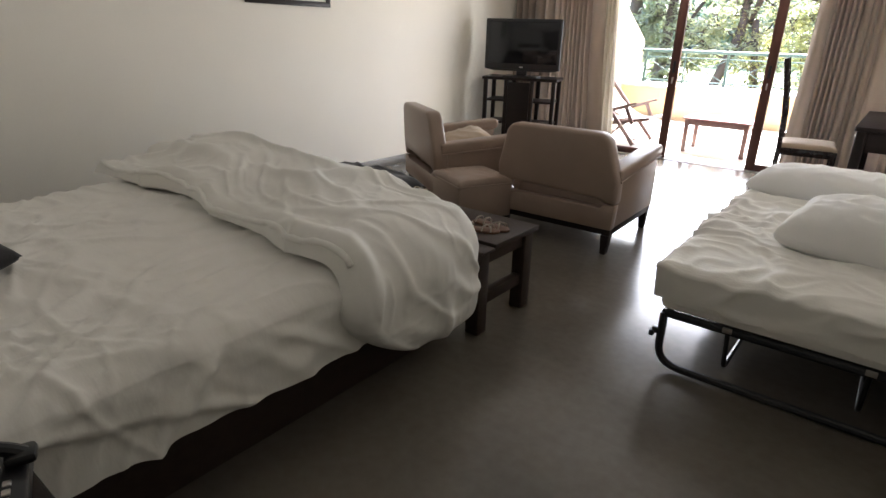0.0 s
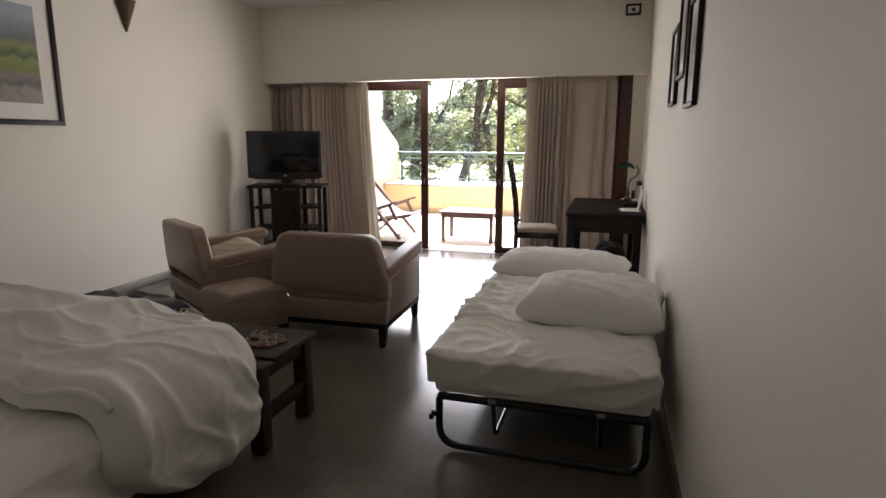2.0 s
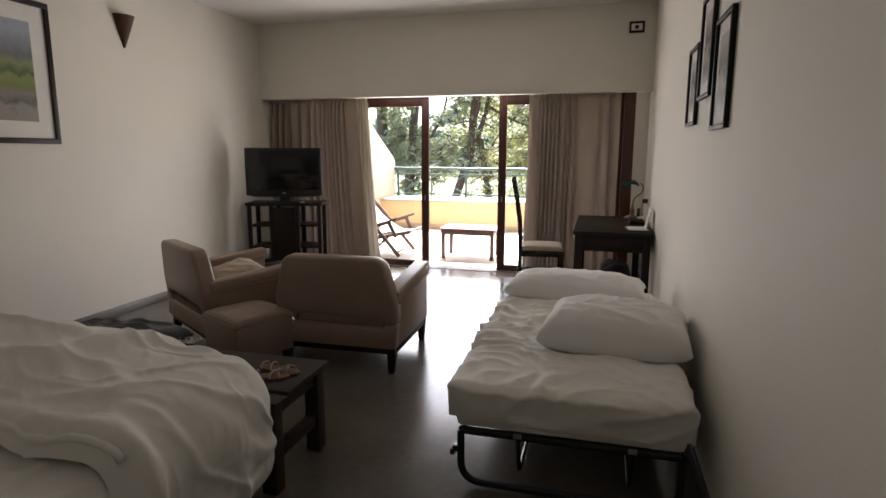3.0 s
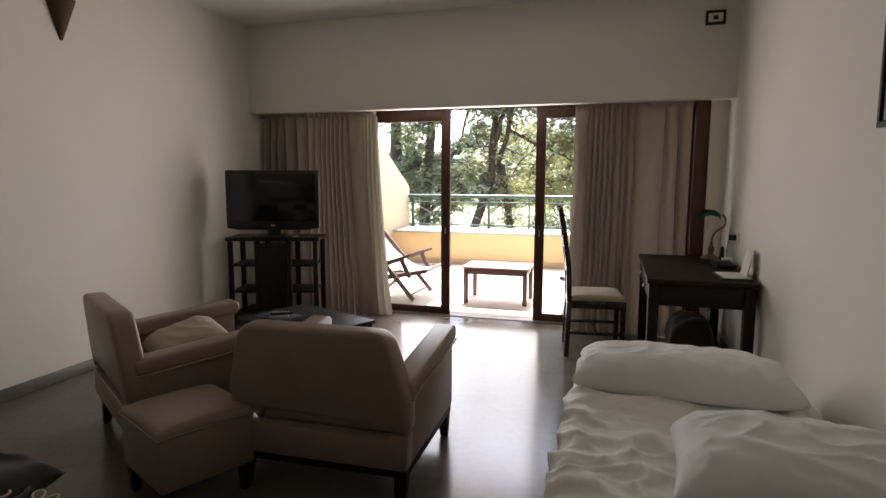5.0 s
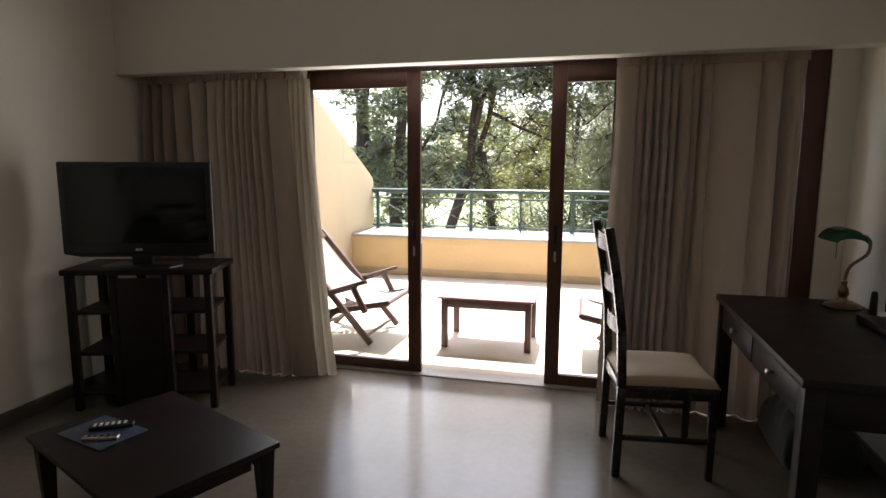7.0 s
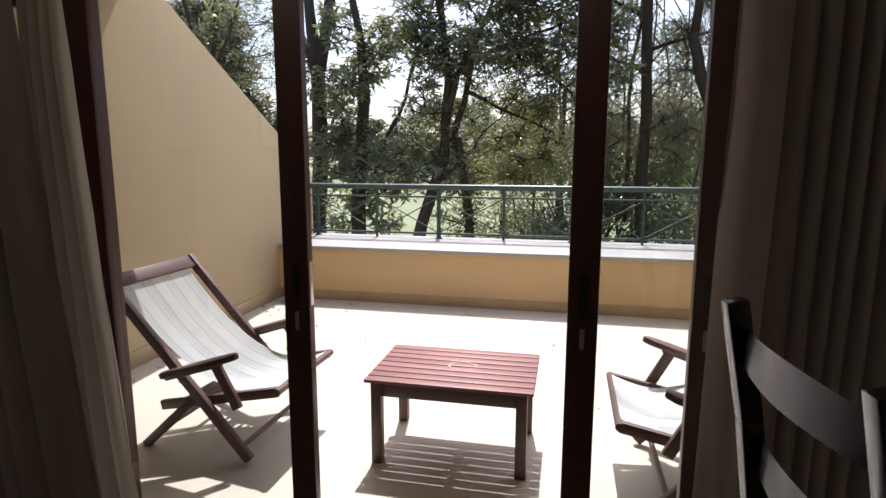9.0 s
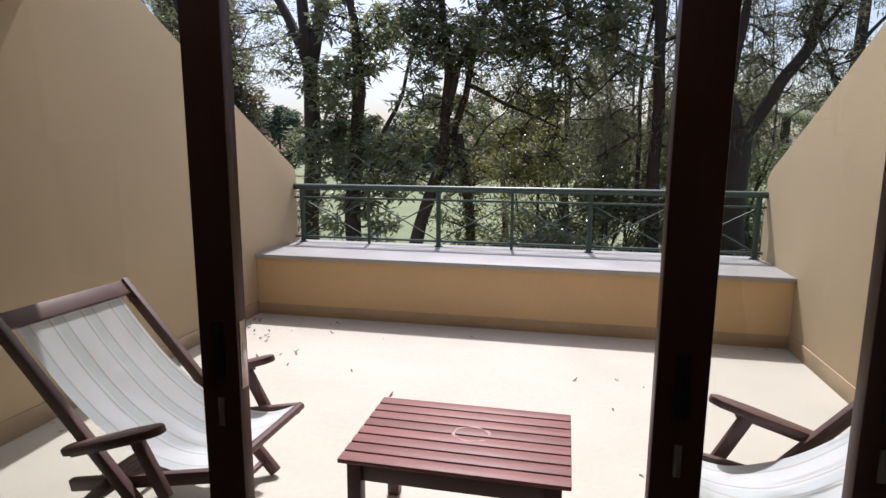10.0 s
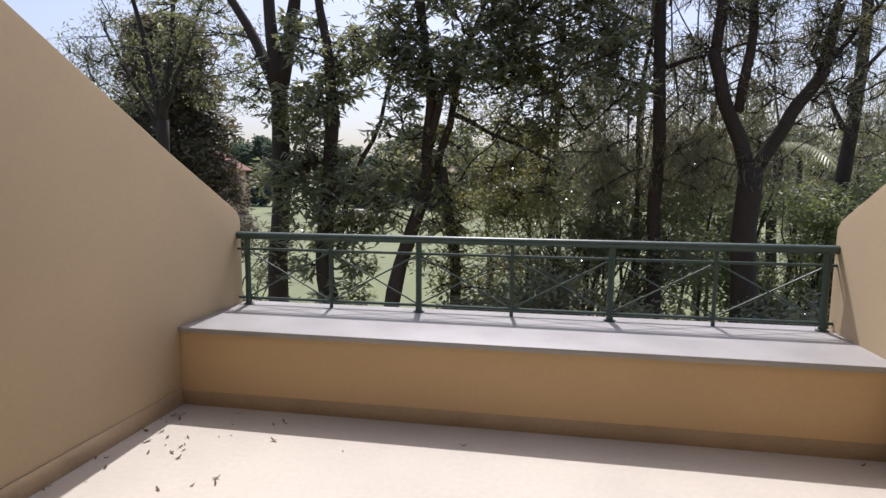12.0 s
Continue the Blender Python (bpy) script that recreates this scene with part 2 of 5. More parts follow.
def tube(points, radius, seg=10, caps=True):
    """A round bar through the points; radius is one number or one a point."""
    pts = [Vector(p) for p in points]
    radii = radius if isinstance(radius, (list, tuple)) else [radius] * len(pts)
    bm = bmesh.new()
    rings, side = [], None
    for i, p in enumerate(pts):
        way = (pts[min(i + 1, len(pts) - 1)] - pts[max(i - 1, 0)]).normalized()
        if side is None:
            side = way.orthogonal().normalized()
        side = (side - way * side.dot(way)).normalized()
        other = way.cross(side)
        rings.append([bm.verts.new(p + radii[i] * (math.cos(a) * side + math.sin(a) * other)) for a in (2 * math.pi * k / seg for k in range(seg))])
    for a, b in zip(rings, rings[1:]):
        for k in range(seg):
            bm.faces.new((a[k], a[(k + 1) % seg], b[(k + 1) % seg], b[k]))
    if caps:
        bm.faces.new(rings[0][::-1])
        bm.faces.new(rings[-1])
    return bm


def arc(points, radius, steps=6):
    """The polyline with its inner corners rounded."""
    pts = [Vector(p) for p in points]
    out = [pts[0]]
    for a, b, c in zip(pts, pts[1:], pts[2:]):
        r = min(radius, (a - b).length / 2, (c - b).length / 2)
        s, e = b + (a - b).normalized() * r, b + (c - b).normalized() * r
        for k in range(steps + 1):
            t = k / steps
            out.append(s * (1 - t) ** 2 + b * 2 * t * (1 - t) + e * t * t)
    return out + [pts[-1]]


def prism(profile, axis, a, b, bevel=0.0, seg=2):
    """An outline of 2D points drawn out along axis from a to b. x: (y, z), y: (x, z), z: (x, y)."""
    def put(p, t):
        return {"x": (t, p[0], p[1]), "y": (p[0], t, p[1]), "z": (p[0], p[1], t)}[axis]
    bm = bmesh.new()
    lo, hi = [bm.verts.new(put(p, a)) for p in profile], [bm.verts.new(put(p, b)) for p in profile]
    n = len(profile)
    bm.faces.new(lo)
    bm.faces.new(hi[::-1])
    for i in range(n):
        bm.faces.new((lo[i], hi[i], hi[(i + 1) % n], lo[(i + 1) % n]))
    bmesh.ops.recalc_face_normals(bm, faces=bm.faces)
    if bevel:
        bmesh.ops.bevel(bm, geom=list(bm.edges), offset=bevel, segments=seg, affect="EDGES", profile=0.5)
    return bm


def lathe(profile, seg=20, at=(0, 0, 0)):
    bm = bmesh.new()
    rings = [[bm.verts.new((at[0] + r * math.cos(2 * math.pi * k / seg), at[1] + r * math.sin(2 * math.pi * k / seg), at[2] + z)) for k in range(seg)] for r, z in profile]
    for a, b in zip(rings, rings[1:]):
        for k in range(seg):
            bm.faces.new((a[k], a[(k + 1) % seg], b[(k + 1) % seg], b[k]))
    bm.faces.new(rings[0][::-1])
    bm.faces.new(rings[-1])
    return bm


def grid(nu, nv, f, closed_u=False):
    """A sheet of nu x nv faces; f(u, v) gives its points for u and v in 0..1."""
    bm = bmesh.new()
    rows = [[bm.verts.new(f(i / nu, j / nv)) for j in range(nv + 1)] for i in range(nu + (0 if closed_u else 1))]
    for i in range(nu):
        a, b = rows[i], rows[(i + 1) % len(rows)]
        for j in range(nv):
            bm.faces.new((a[j], b[j], b[j + 1], a[j + 1]))
    return bm


def n3(x, y, z=0.0):
    return noise.noise(Vector((x, y, z)))


def crease(x, y, z=0.0):
    """Sharp folds: high along lines, low between them."""
    return 1 - 2 * abs(n3(x, y, z)) ** 0.7


def cushion(w, d, h, seed=0.0, wrinkle=0.012, nu=48, nv=36, square=0.42):
    """A stuffed cushion lying on z = 0, thin at its seams."""
    def f(u, v, top):
        a, b = 2 * u - 1, 2 * v - 1
        edge = max(0.0, (1 - abs(a) ** 3.2)) ** square * max(0.0, (1 - abs(b) ** 3.2)) ** square
        pinch = 1 - 0.06 * (a * a) * (1 - b * b) - 0.0
        x = a * w / 2 * (1 - 0.05 * (1 - b * b) * 0 - 0.04 * b * b * 0) * pinch
        y = b * d / 2 * (1 - 0.07 * (1 - a * a) * 0.5)
        wr = wrinkle * (crease(x * 7 + seed, y * 9, seed) * 0.6 + n3(x * 14, y * 14, seed + 3) * 0.4) * min(1, edge * 1.5)
        z = h * 0.30 + (h * 0.70 * edge + wr if top else -h * 0.30 * min(1, edge * 1.6))
        return (x, y, z)
    bm = join(grid(nu, nv, lambda u, v: f(u, v, True)), grid(nu, nv, lambda u, v: f(u, 1 - v, False)))
    bmesh.ops.remove_doubles(bm, verts=bm.verts, dist=0.0008)
    return bm


# ---- the room ----
LEFT, RIGHT, FRONT, BACK, TOP = -3.82, 0.92, 7.26, 0.02, 3.06
DOOR_Y, HEAD = 7.70, 2.19
structure("floor", bx(LEFT - 0.2, RIGHT + 0.2, -3.2, 7.76, -0.2, 0.0, 0), STONE, "polished dark grey-green stone floor")
structure("ceiling", bx(LEFT - 0.2, RIGHT + 0.2, -3.2, 7.9, TOP, TOP + 0.2, 0), CEILING, "plain off-white plaster ceiling")
structure("wall_west", bx(LEFT - 0.2, LEFT, -0.3, 7.85, 0.0, TOP, 0), PAINT, "cream painted plaster wall")
structure("wall_east", bx(RIGHT, RIGHT + 0.2, -3.2, 7.85, 0.0, TOP, 0), PAINT, "cream painted plaster wall")
structure("wall_south", bx(LEFT, -0.62, BACK - 0.2, BACK, 0.0, TOP, 0), PAINT, "cream painted plaster wall behind the bed")
structure("wall_passage", bx(-0.82, -0.62, -3.0, BACK - 0.2, 0.0, TOP, 0), PAINT, "cream painted wall of the entrance passage")
structure("wall_entrance", bx(-0.82, RIGHT, -3.2, -3.0, 0.0, TOP, 0), PAINT, "cream painted wall at the entrance")
structure("bulkhead", bx(LEFT, RIGHT, FRONT, FRONT + 0.12, 2.15, TOP, 0.004), PAINT, "cream painted curtain bulkhead over the doors")
structure("pocket_ceiling", bx(LEFT, RIGHT, FRONT + 0.12, 7.85, 2.262, 2.36, 0), CEILING, "white soffit of the curtain pocket")
structure("wall_lintel", bx(LEFT, RIGHT, 7.62, 7.85, 2.36, TOP, 0), PAINT, "plaster wall over the doors")
structure("wall_pier", bx(0.775, RIGHT, 7.60, 7.85, 0.0, 2.262, 0), PAINT, "cream painted pier beside the doors")
structure("wall_pier_west", bx(LEFT, -3.52, 7.60, 7.85, 0.0, 2.262, 0), PAINT, "cream painted pier beside the doors")
for tag, args in (("baseboard_west", (LEFT, LEFT + 0.014, BACK, 7.6, 0.0, 0.085)), ("baseboard_east", (RIGHT - 0.014, RIGHT, -3.0, 7.6, 0.0, 0.085)),
                  ("baseboard_south", (LEFT + 0.014, -0.62, BACK, BACK + 0.014, 0.0, 0.085))):
    structure(tag, bx(*args, 0.003), SKIRT, "dark stone skirting")

# sliding doors
structure("door_frame", join(bx(-3.52, 0.775, 7.62, 7.80, HEAD, 2.262, 0.003), bx(0.655, 0.775, 7.62, 7.80, 0.0, HEAD, 0.003), bx(-3.52, -3.40, 7.62, 7.80, 0.0, HEAD, 0.003),
                                         bx(-3.40, 0.655, 7.66, 7.665, HEAD - 0.012, HEAD, 0), bx(-3.40, 0.655, 7.735, 7.74, HEAD - 0.012, HEAD, 0)), TEAK, "dark reddish wood frame of the sliding doors")
structure("door_sill", bx(-3.40, 0.655, 7.64, 7.80, -0.02, 0.008, 0.003), SLAB, "grey stone threshold under the sliding doors")


def sliding_door(name, x0, x1, y, handle_x, label):
    d = thing(name, pose(0, 0, 0), label, "door", "sliding doors")
    tagged(d, kind="structure")
    w, t = 0.097, 0.042
    part("stile", bx(x0, x0 + w, y - t / 2, y + t / 2, 0.012, HEAD - 0.004, 0.004), TEAK, d)
    part("stile", bx(x1 - w, x1, y - t / 2, y + t / 2, 0.012, HEAD - 0.004, 0.004), TEAK, d)
    part("top_rail", bx(x0 + w, x1 - w, y - t / 2 + 0.001, y + t / 2 - 0.001, 2.065, HEAD - 0.004, 0.003), TEAK, d)
    part("bottom_rail", bx(x0 + w, x1 - w, y - t / 2 + 0.001, y + t / 2 - 0.001, 0.012, 0.085, 0.003), TEAK, d)
    pane = part("pane", bx(x0 + w - 0.006, x1 - w + 0.006, y - 0.003, y + 0.003, 0.08, 2.07, 0), GLASS, d, "clear door glass")
    pane.visible_shadow = False
    if handle_x is not None:
        part("handle", join(bx(handle_x - 0.014, handle_x + 0.014, y - t / 2 - 0.005, y - t / 2 + 0.001, 1.0, 1.13, 0.003), bx(handle_x - 0.006, handle_x + 0.006, y - t / 2 - 0.007, y - t / 2 - 0.004, 1.02, 1.11, 0.002)), BLACK, d, "dark recessed pull")
        part("lock", bx(handle_x - 0.008, handle_x + 0.008, y - t / 2 - 0.006, y - t / 2 + 0.001, 0.88, 0.95, 0.004), STEEL, d, "steel keyhole plate")
    return d


sliding_door("door_1", -2.625, -1.704, 7.70, -1.752, "open sliding glass door with a dark reddish wooden frame")
part("lock_plate", join(bx(-1.7055, -1.7015, 7.688, 7.712, 0.97, 1.13, 0.001), bx(-1.7025, -1.7005, 7.693, 7.707, 1.02, 1.08, 0.001)), STEEL, bpy.data.objects["door_1"], "steel lock plate")
sliding_door("door_2", -0.806, 0.10, 7.70, -0.757, "open sliding glass door with a dark reddish wooden frame")
sliding_door("door_3", -0.415, 0.655, 7.765, -0.37, "fixed glass door leaf behind the curtain")
part("interlock", bx(-0.3175, -0.235, 7.748, 7.782, 0.013, HEAD - 0.005, 0.003), TEAK, bpy.data.objects["door_3"], "wide meeting stile")
sliding_door("door_4", -3.40, -2.565, 7.765, None, "fixed glass door leaf behind the curtain")


# ---- curtains ----
def curtain(name, x0, x1, y, gathers, material, label, depth=0.05, z1=2.225, z0=0.005, flare=0.0, seed=0.0):
    """gathers: (share of the width, folds in it), so that tight folds hang beside wide ones."""
    c = thing(name, pose(0, 0, 0), label, "curtain", "door curtains")
    folds = sum(k for _, k in gathers)
    zt = z1 - 0.115

    def phase(u):
        done, at = 0.0, 0.0
        for w, k in gathers:
            if u <= at + w or (w, k) == gathers[-1]:
                return done + k * (u - at) / w, w / k
            done, at = done + k, at + w

    def wave(u, v, sharp=0.75):
        ph, wide = phase(min(max(u + 0.010 * n3(u * 9, v * 1.3, seed) * (1 - v), 0), 1))
        ph += 0.28 * n3(u * 7, v * 1.6, seed + 5) * (1 - v)
        a = 1.15 + 0.6 * n3(math.floor(ph) * 1.7, 0.3, seed + 2)
        return ph, wide, a * (2 * abs(math.sin(math.pi * ph)) ** sharp - 1)

    def f(u, v):
        z = z0 + (zt - z0) * v + (0.006 * n3(u * 11, 0.2, seed) if v < 0.01 else 0)
        ph, wide, w = wave(u, v)
        amp = depth * min(1.0, 0.35 + 4.5 * (1 - v)) * (0.55 if wide * (x1 - x0) > 0.13 else 0.8) * 0.62
        x = x0 + (x1 - x0) * u + flare * (1 - v) ** 1.4 * (u if flare > 0 else (1 - u)) - 0.004 * math.sin(2 * math.pi * ph)
        return (x, y - amp * w + 0.012 * n3(u * 4, v * 3, seed + 8) * (1 - v), z)
    part("cloth", grid(int(folds * 26), 44, f), material, c, sharp=180)

    def g(u, v):
        ph, wide, w = wave(u, 1.0, 0.5)
        ridge = math.exp(-((ph % 1 - 0.5) / 0.16) ** 2)
        pinch = 1 - 0.75 * math.exp(-((v - 0.12) / 0.18) ** 2)
        return (x0 + (x1 - x0) * u, y - 0.030 - 0.026 * ridge * (0.5 + 0.5 * v) - 0.010 * pinch * w, zt - 0.004 + (z1 - zt + 0.004) * v)
    part("heading", grid(int(folds * 26), 8, g), material, c, "pinch-pleated heading", 180)
    return c


curtain("curtain", -3.79, -3.12, 7.45, ((0.40, 3), (0.42, 2), (0.18, 1)), CURTAIN, "taupe pleated curtain drawn aside behind the television", 0.085, seed=1.0)
curtain("curtain", -3.14, -2.58, 7.42, ((0.14, 1), (0.56, 6), (0.30, 1)), CURTAIN, "taupe pleated curtain bunched at the door edge", 0.085, flare=0.16, seed=4.0)
curtain("sheer_curtain", -2.60, -2.44, 7.475, ((1.0, 4),), SHEER, "thin cream sheer curtain bunched at the door edge", 0.04, flare=0.15, seed=7.0)
curtain("curtain", -0.415, 0.02, 7.44, ((0.30, 1), (0.52, 5), (0.18, 1)), CURTAIN, "taupe pleated curtain drawn aside behind the desk chair", 0.085, flare=-0.04, seed=11.0)
curtain("curtain", 0.00, 0.61, 7.46, ((0.20, 2), (0.42, 1), (0.38, 2)), CURTAIN, "taupe pleated curtain hanging behind the desk", 0.08, seed=15.0)


# ---- the bed ----
BED_X0, BED_X1, BED_Y0, BED_Y1, BED_Z = -2.84, -0.93, 0.12, 2.44, 0.55
bed = thing("double_bed", pose(0, 0, 0), "low double bed with a dark wooden base and headboard", "bed")
part("base", bx(BED_X0 + 0.10, BED_X1 - 0.10, 0.12, BED_Y1 - 0.06, 0.0, 0.30, 0.006), WENGE, bed)
part("mattress", bx(BED_X0 + 0.02, BED_X1 - 0.02, 0.14, BED_Y1 - 0.02, 0.302, BED_Z - 0.03, 0.04, 4), LINEN, bed)
part("headboard", bx(BED_X0 - 0.05, BED_X1 + 0.05, 0.035, 0.10, 0.0, 1.05, 0.01), WENGE, bed)


def ridge(x, y, z=0.0, w=0.16):
    """A soft raised fold along winding lines, flat between them."""
    return math.exp(-(n3(x, y, z) / w) ** 2)


def bed_sheet_point(u, v):
    """Across the bed from hem to hem (u), from head to foot (v)."""
    y = BED_Y0 + 0.02 + (BED_Y1 - BED_Y0 - 0.0) * v
    drop = 0.250 + 0.018 * n3(y * 1.1, 4.0)
    across, r = BED_X1 - BED_X0, 0.085
    total = across + 2 * drop
    s = u * total - drop
    wy, ws = y + 0.30 * n3(s * 1.3, y * 1.3, 1.0), s + 0.30 * n3(s * 1.3, y * 1.3, 8.0)
    fold = 0.014 * ridge(wy * 2.6 + 1.2 * ws, ws * 1.6, 2.0, 0.09) + 0.013 * ridge(ws * 3.2 - wy * 2.0, wy * 2.2, 7.0, 0.09)
    fold += 0.010 * ridge(wy * 6.5 + ws * 3, ws * 3.2, 4.0, 0.11) + 0.006 * ridge(ws * 9, wy * 6, 5.0, 0.14) + 0.010 * n3(s * 2.2, y * 2.0, 3.0)
    if s < 0:
        return (BED_X0 - 0.01 + 0.02 * s - fold, y, BED_Z - r * 0.4 + s)
    if s > across:
        d = s - across
        tent = 0.030 * ridge(y * 2.3 + 2.2 * d, d * 1.2, 11.0, 0.12) + 0.022 * ridge(y * 2.9 - 4.5 * d, d * 2.0, 17.0, 0.10)
        return (BED_X1 + 0.012 + 0.07 * d * (0.5 + 0.5 * n3(y * 1.2, 9.0)) + fold * 0.6 + tent * min(1.0, d / 0.06), y, BED_Z - r * 0.45 - d * 0.95)
    edge = min(s, across - s) / r
    lower = r * 0.45 * (1 - min(1, edge)) ** 2
    return (BED_X0 + s, y, BED_Z - lower + fold)


sheet = thing("bed_sheet", pose(0, 0, 0), "creased white cotton sheet hanging over the bed side", "bed sheet")
part("cloth", grid(260, 220, bed_sheet_point), LINEN, sheet, sharp=180)

# rumpled duvet thrown back over the foot of the bed
LEN = 2.05
HANG = 2.44


def duvet_near(s):
    """The turned-back edge, wavy over the mattress and rounded at the hanging corner."""
    d = max(0.0, s - 2.07)
    wave = 1.835 + 0.045 * math.sin(s * 4.4 - 1.6) - 0.24 * max(0.0, s - 1.45) + 0.10 * max(0.0, 0.25 - s)
    scallop = 0.045 * abs(math.sin(s * 5.6 + 0.6 * math.sin(s * 3.0))) ** 0.6 + 0.012 * n3(s * 8, 2.0)
    return wave + scallop * (1 - min(1.0, d * 5)) + 0.52 * (d / 0.37) ** 1.9


def duvet_point(u, v, outer):
    s = u * HANG
    near = duvet_near(s)
    far = 2.56 + 0.025 * n3(s * 2, 6.0)
    y = near + (far - near) * v
    r = 0.10
    if s < LEN - r:
        p, nrm = Vector((-2.98 + s, y, BED_Z + 0.015)), Vector((0, 0, 1))
    else:
        a = min((s - LEN + r) / r, math.pi / 2)
        c = Vector((-2.98 + LEN - r, y, BED_Z + 0.015 - r))
        p = c + Vector((r * math.sin(a), 0, r * math.cos(a)))
        nrm = Vector((math.sin(a), 0, math.cos(a)))
        extra = (s - LEN + r) - r * math.pi / 2
        if extra > 0:
            p.z -= extra
    e = max(0.0, 1 - abs(2 * v - 1) ** 14) ** 0.5 * max(0.0, 1 - abs(2 * u - 1) ** 16) ** 0.5
    rise = min(1.0, v / 0.75)
    rise = rise * rise * (3 - 2 * rise)
    over = min(1.0, max(0.0, (s - 1.45) / 0.5))
    over = over * over * (3 - 2 * over)
    west = max(0.0, 1 - s / 0.75)
    flat = 0.050 + 0.105 * rise + 0.05 * rise * math.exp(-((s - 0.52) / 0.22) ** 2) + 0.03 * n3(s * 1.3, v * 1.5, 3.0) - 0.02 * west
    puff = 0.070 + 0.045 * max(0.0, 1 - abs(2 * v - 1) ** 2.2)
    heap = flat * (1 - over) + puff * over
    sw, vw = s + 0.22 * n3(s * 1.2, v * 1.4, 6.0), v + 0.22 * n3(s * 1.2, v * 1.6, 2.5)
    # long folds lie along the bed's width on top and swing into swags over the side
    along = 0.042 * ridge(sw * 0.65 + 3.0, vw * 2.2, 5.0, 0.13) + 0.028 * ridge(sw * 1.1, vw * 3.3 - sw * 0.4, 9.0, 0.12) + 0.012 * ridge(sw * 2.1 + 1.5, vw * 5.0 + sw, 3.0, 0.14) + 0.0025 * ridge(sw * 7, vw * 9, 1.0, 0.2)
    cs, cv = s - 1.55, (y - 2.50) * 1.25
    rho, ang = math.hypot(cs, cv), math.atan2(cv, cs)
    swag = 0.022 * ridge(rho * 3.0 + 0.5 * n3(s * 2.2, y * 2.2, 4.0), ang * 0.7, 13.0, 0.13) + 0.012 * ridge(rho * 5.0 + 0.5 * n3(s * 3, y * 3, 8.0), ang * 1.4, 19.0, 0.12) + 0.003 * ridge(s * 12, y * 12, 23.0, 0.2)
    bunch = math.exp(-((s - 2.08) / 0.16) ** 2 - (v / 0.16) ** 2)
    dip = along * (1 - over) + swag * over + 0.025 * bunch * (1 + 0.7 * ridge(v * 9, s * 7, 2.0, 0.2)) - 0.012
    if not outer:
        return p + nrm * (0.004 + 0.02 * (1 - e))
    roll = 0.022 * math.exp(-((v - 0.07) / 0.06) ** 2)
    return p + nrm * (0.024 + (heap + roll) * e + dip * min(1, e * 2))


duvet = thing("duvet", pose(0, 0, 0), "rumpled white duvet thrown back over the foot of the bed", "duvet")
shell = join(grid(300, 170, lambda u, v: duvet_point(u, v, True)), grid(60, 30, lambda u, v: duvet_point(u, 1 - v, False)))
part("cover", shell, QUILT, duvet, sharp=180)
part("hem", tube([Vector(duvet_point(0.03 + 0.80 * k / 120, 0.028, True)) + Vector((0, -0.012, -0.012 + 0.006 * n3(k * 0.3, 2.0))) for k in range(121)], [0.013 + 0.005 * n3(k * 0.25, 7.0) for k in range(121)], 8), QUILT, duvet, "rolled edge of the duvet cover", 180)

dark_pillow = thing("dark_cushion", pose(-1.96, 0.86, 0.575, 0, 0, 20), "charcoal cloth cushion lying on the white sheet", "cushion")
part("cover", cushion(0.52, 0.34, 0.13, 2.0), CHARCOAL, dark_pillow, sharp=180)

# bedside table with the telephone
night = thing("bedside_table", pose(-0.66, 0.42, 0), "dark wooden bedside table beside the bed", "bedside table")
part("top", bx(-0.19, 0.19, -0.35, 0.36, 0.50, 0.53, 0.006), DARK, night)
part("body", bx(-0.17, 0.17, -0.33, 0.34, 0.10, 0.50, 0.004), DARK, night)
for sx in (-1, 1):
    for sy in (-0.31, 0.32):
        part("leg", bx(sx * 0.15 - 0.02, sx * 0.15 + 0.02, sy - 0.02, sy + 0.02, 0.0, 0.10, 0.003), DARK, night)
phone = thing("telephone", pose(-0.69, 0.665, 0.532, 0, 0, -20), "black push-button desk telephone", "telephone")
part("base", prism([(-0.10, 0), (0.10, 0), (0.10, 0.03), (-0.10, 0.065)], "x", -0.085, 0.085, 0.006), BLACK, phone)
part("handset", join(tube(arc([(-0.055, -0.10, 0.075), (-0.055, -0.06, 0.095), (-0.055, 0.06, 0.075), (-0.055, 0.10, 0.045)], 0.03), 0.014), bx(-0.08, -0.03, -0.115, -0.06, 0.06, 0.085, 0.01), bx(-0.08, -0.03, 0.06, 0.115, 0.035, 0.06, 0.01)), BLACK, phone)
for i in range(4):
    for j in range(3):
        y = -0.03 + i * 0.03
        part("button", bx(0.0 + j * 0.026, 0.016 + j * 0.026, y, y + 0.014, 0.047 - (y + 0.03) * 0.175, 0.0545 - (y + 0.03) * 0.175, 0.002), STEEL, phone)
part("cord", tube([(-0.02 + 0.012 * math.cos(i * 1.2) + 0.008 * i * 0.3, -0.10 - 0.002 * i, 0.03 + 0.012 * math.sin(i * 1.2)) for i in range(28)], 0.003, 6), BLACK, phone)

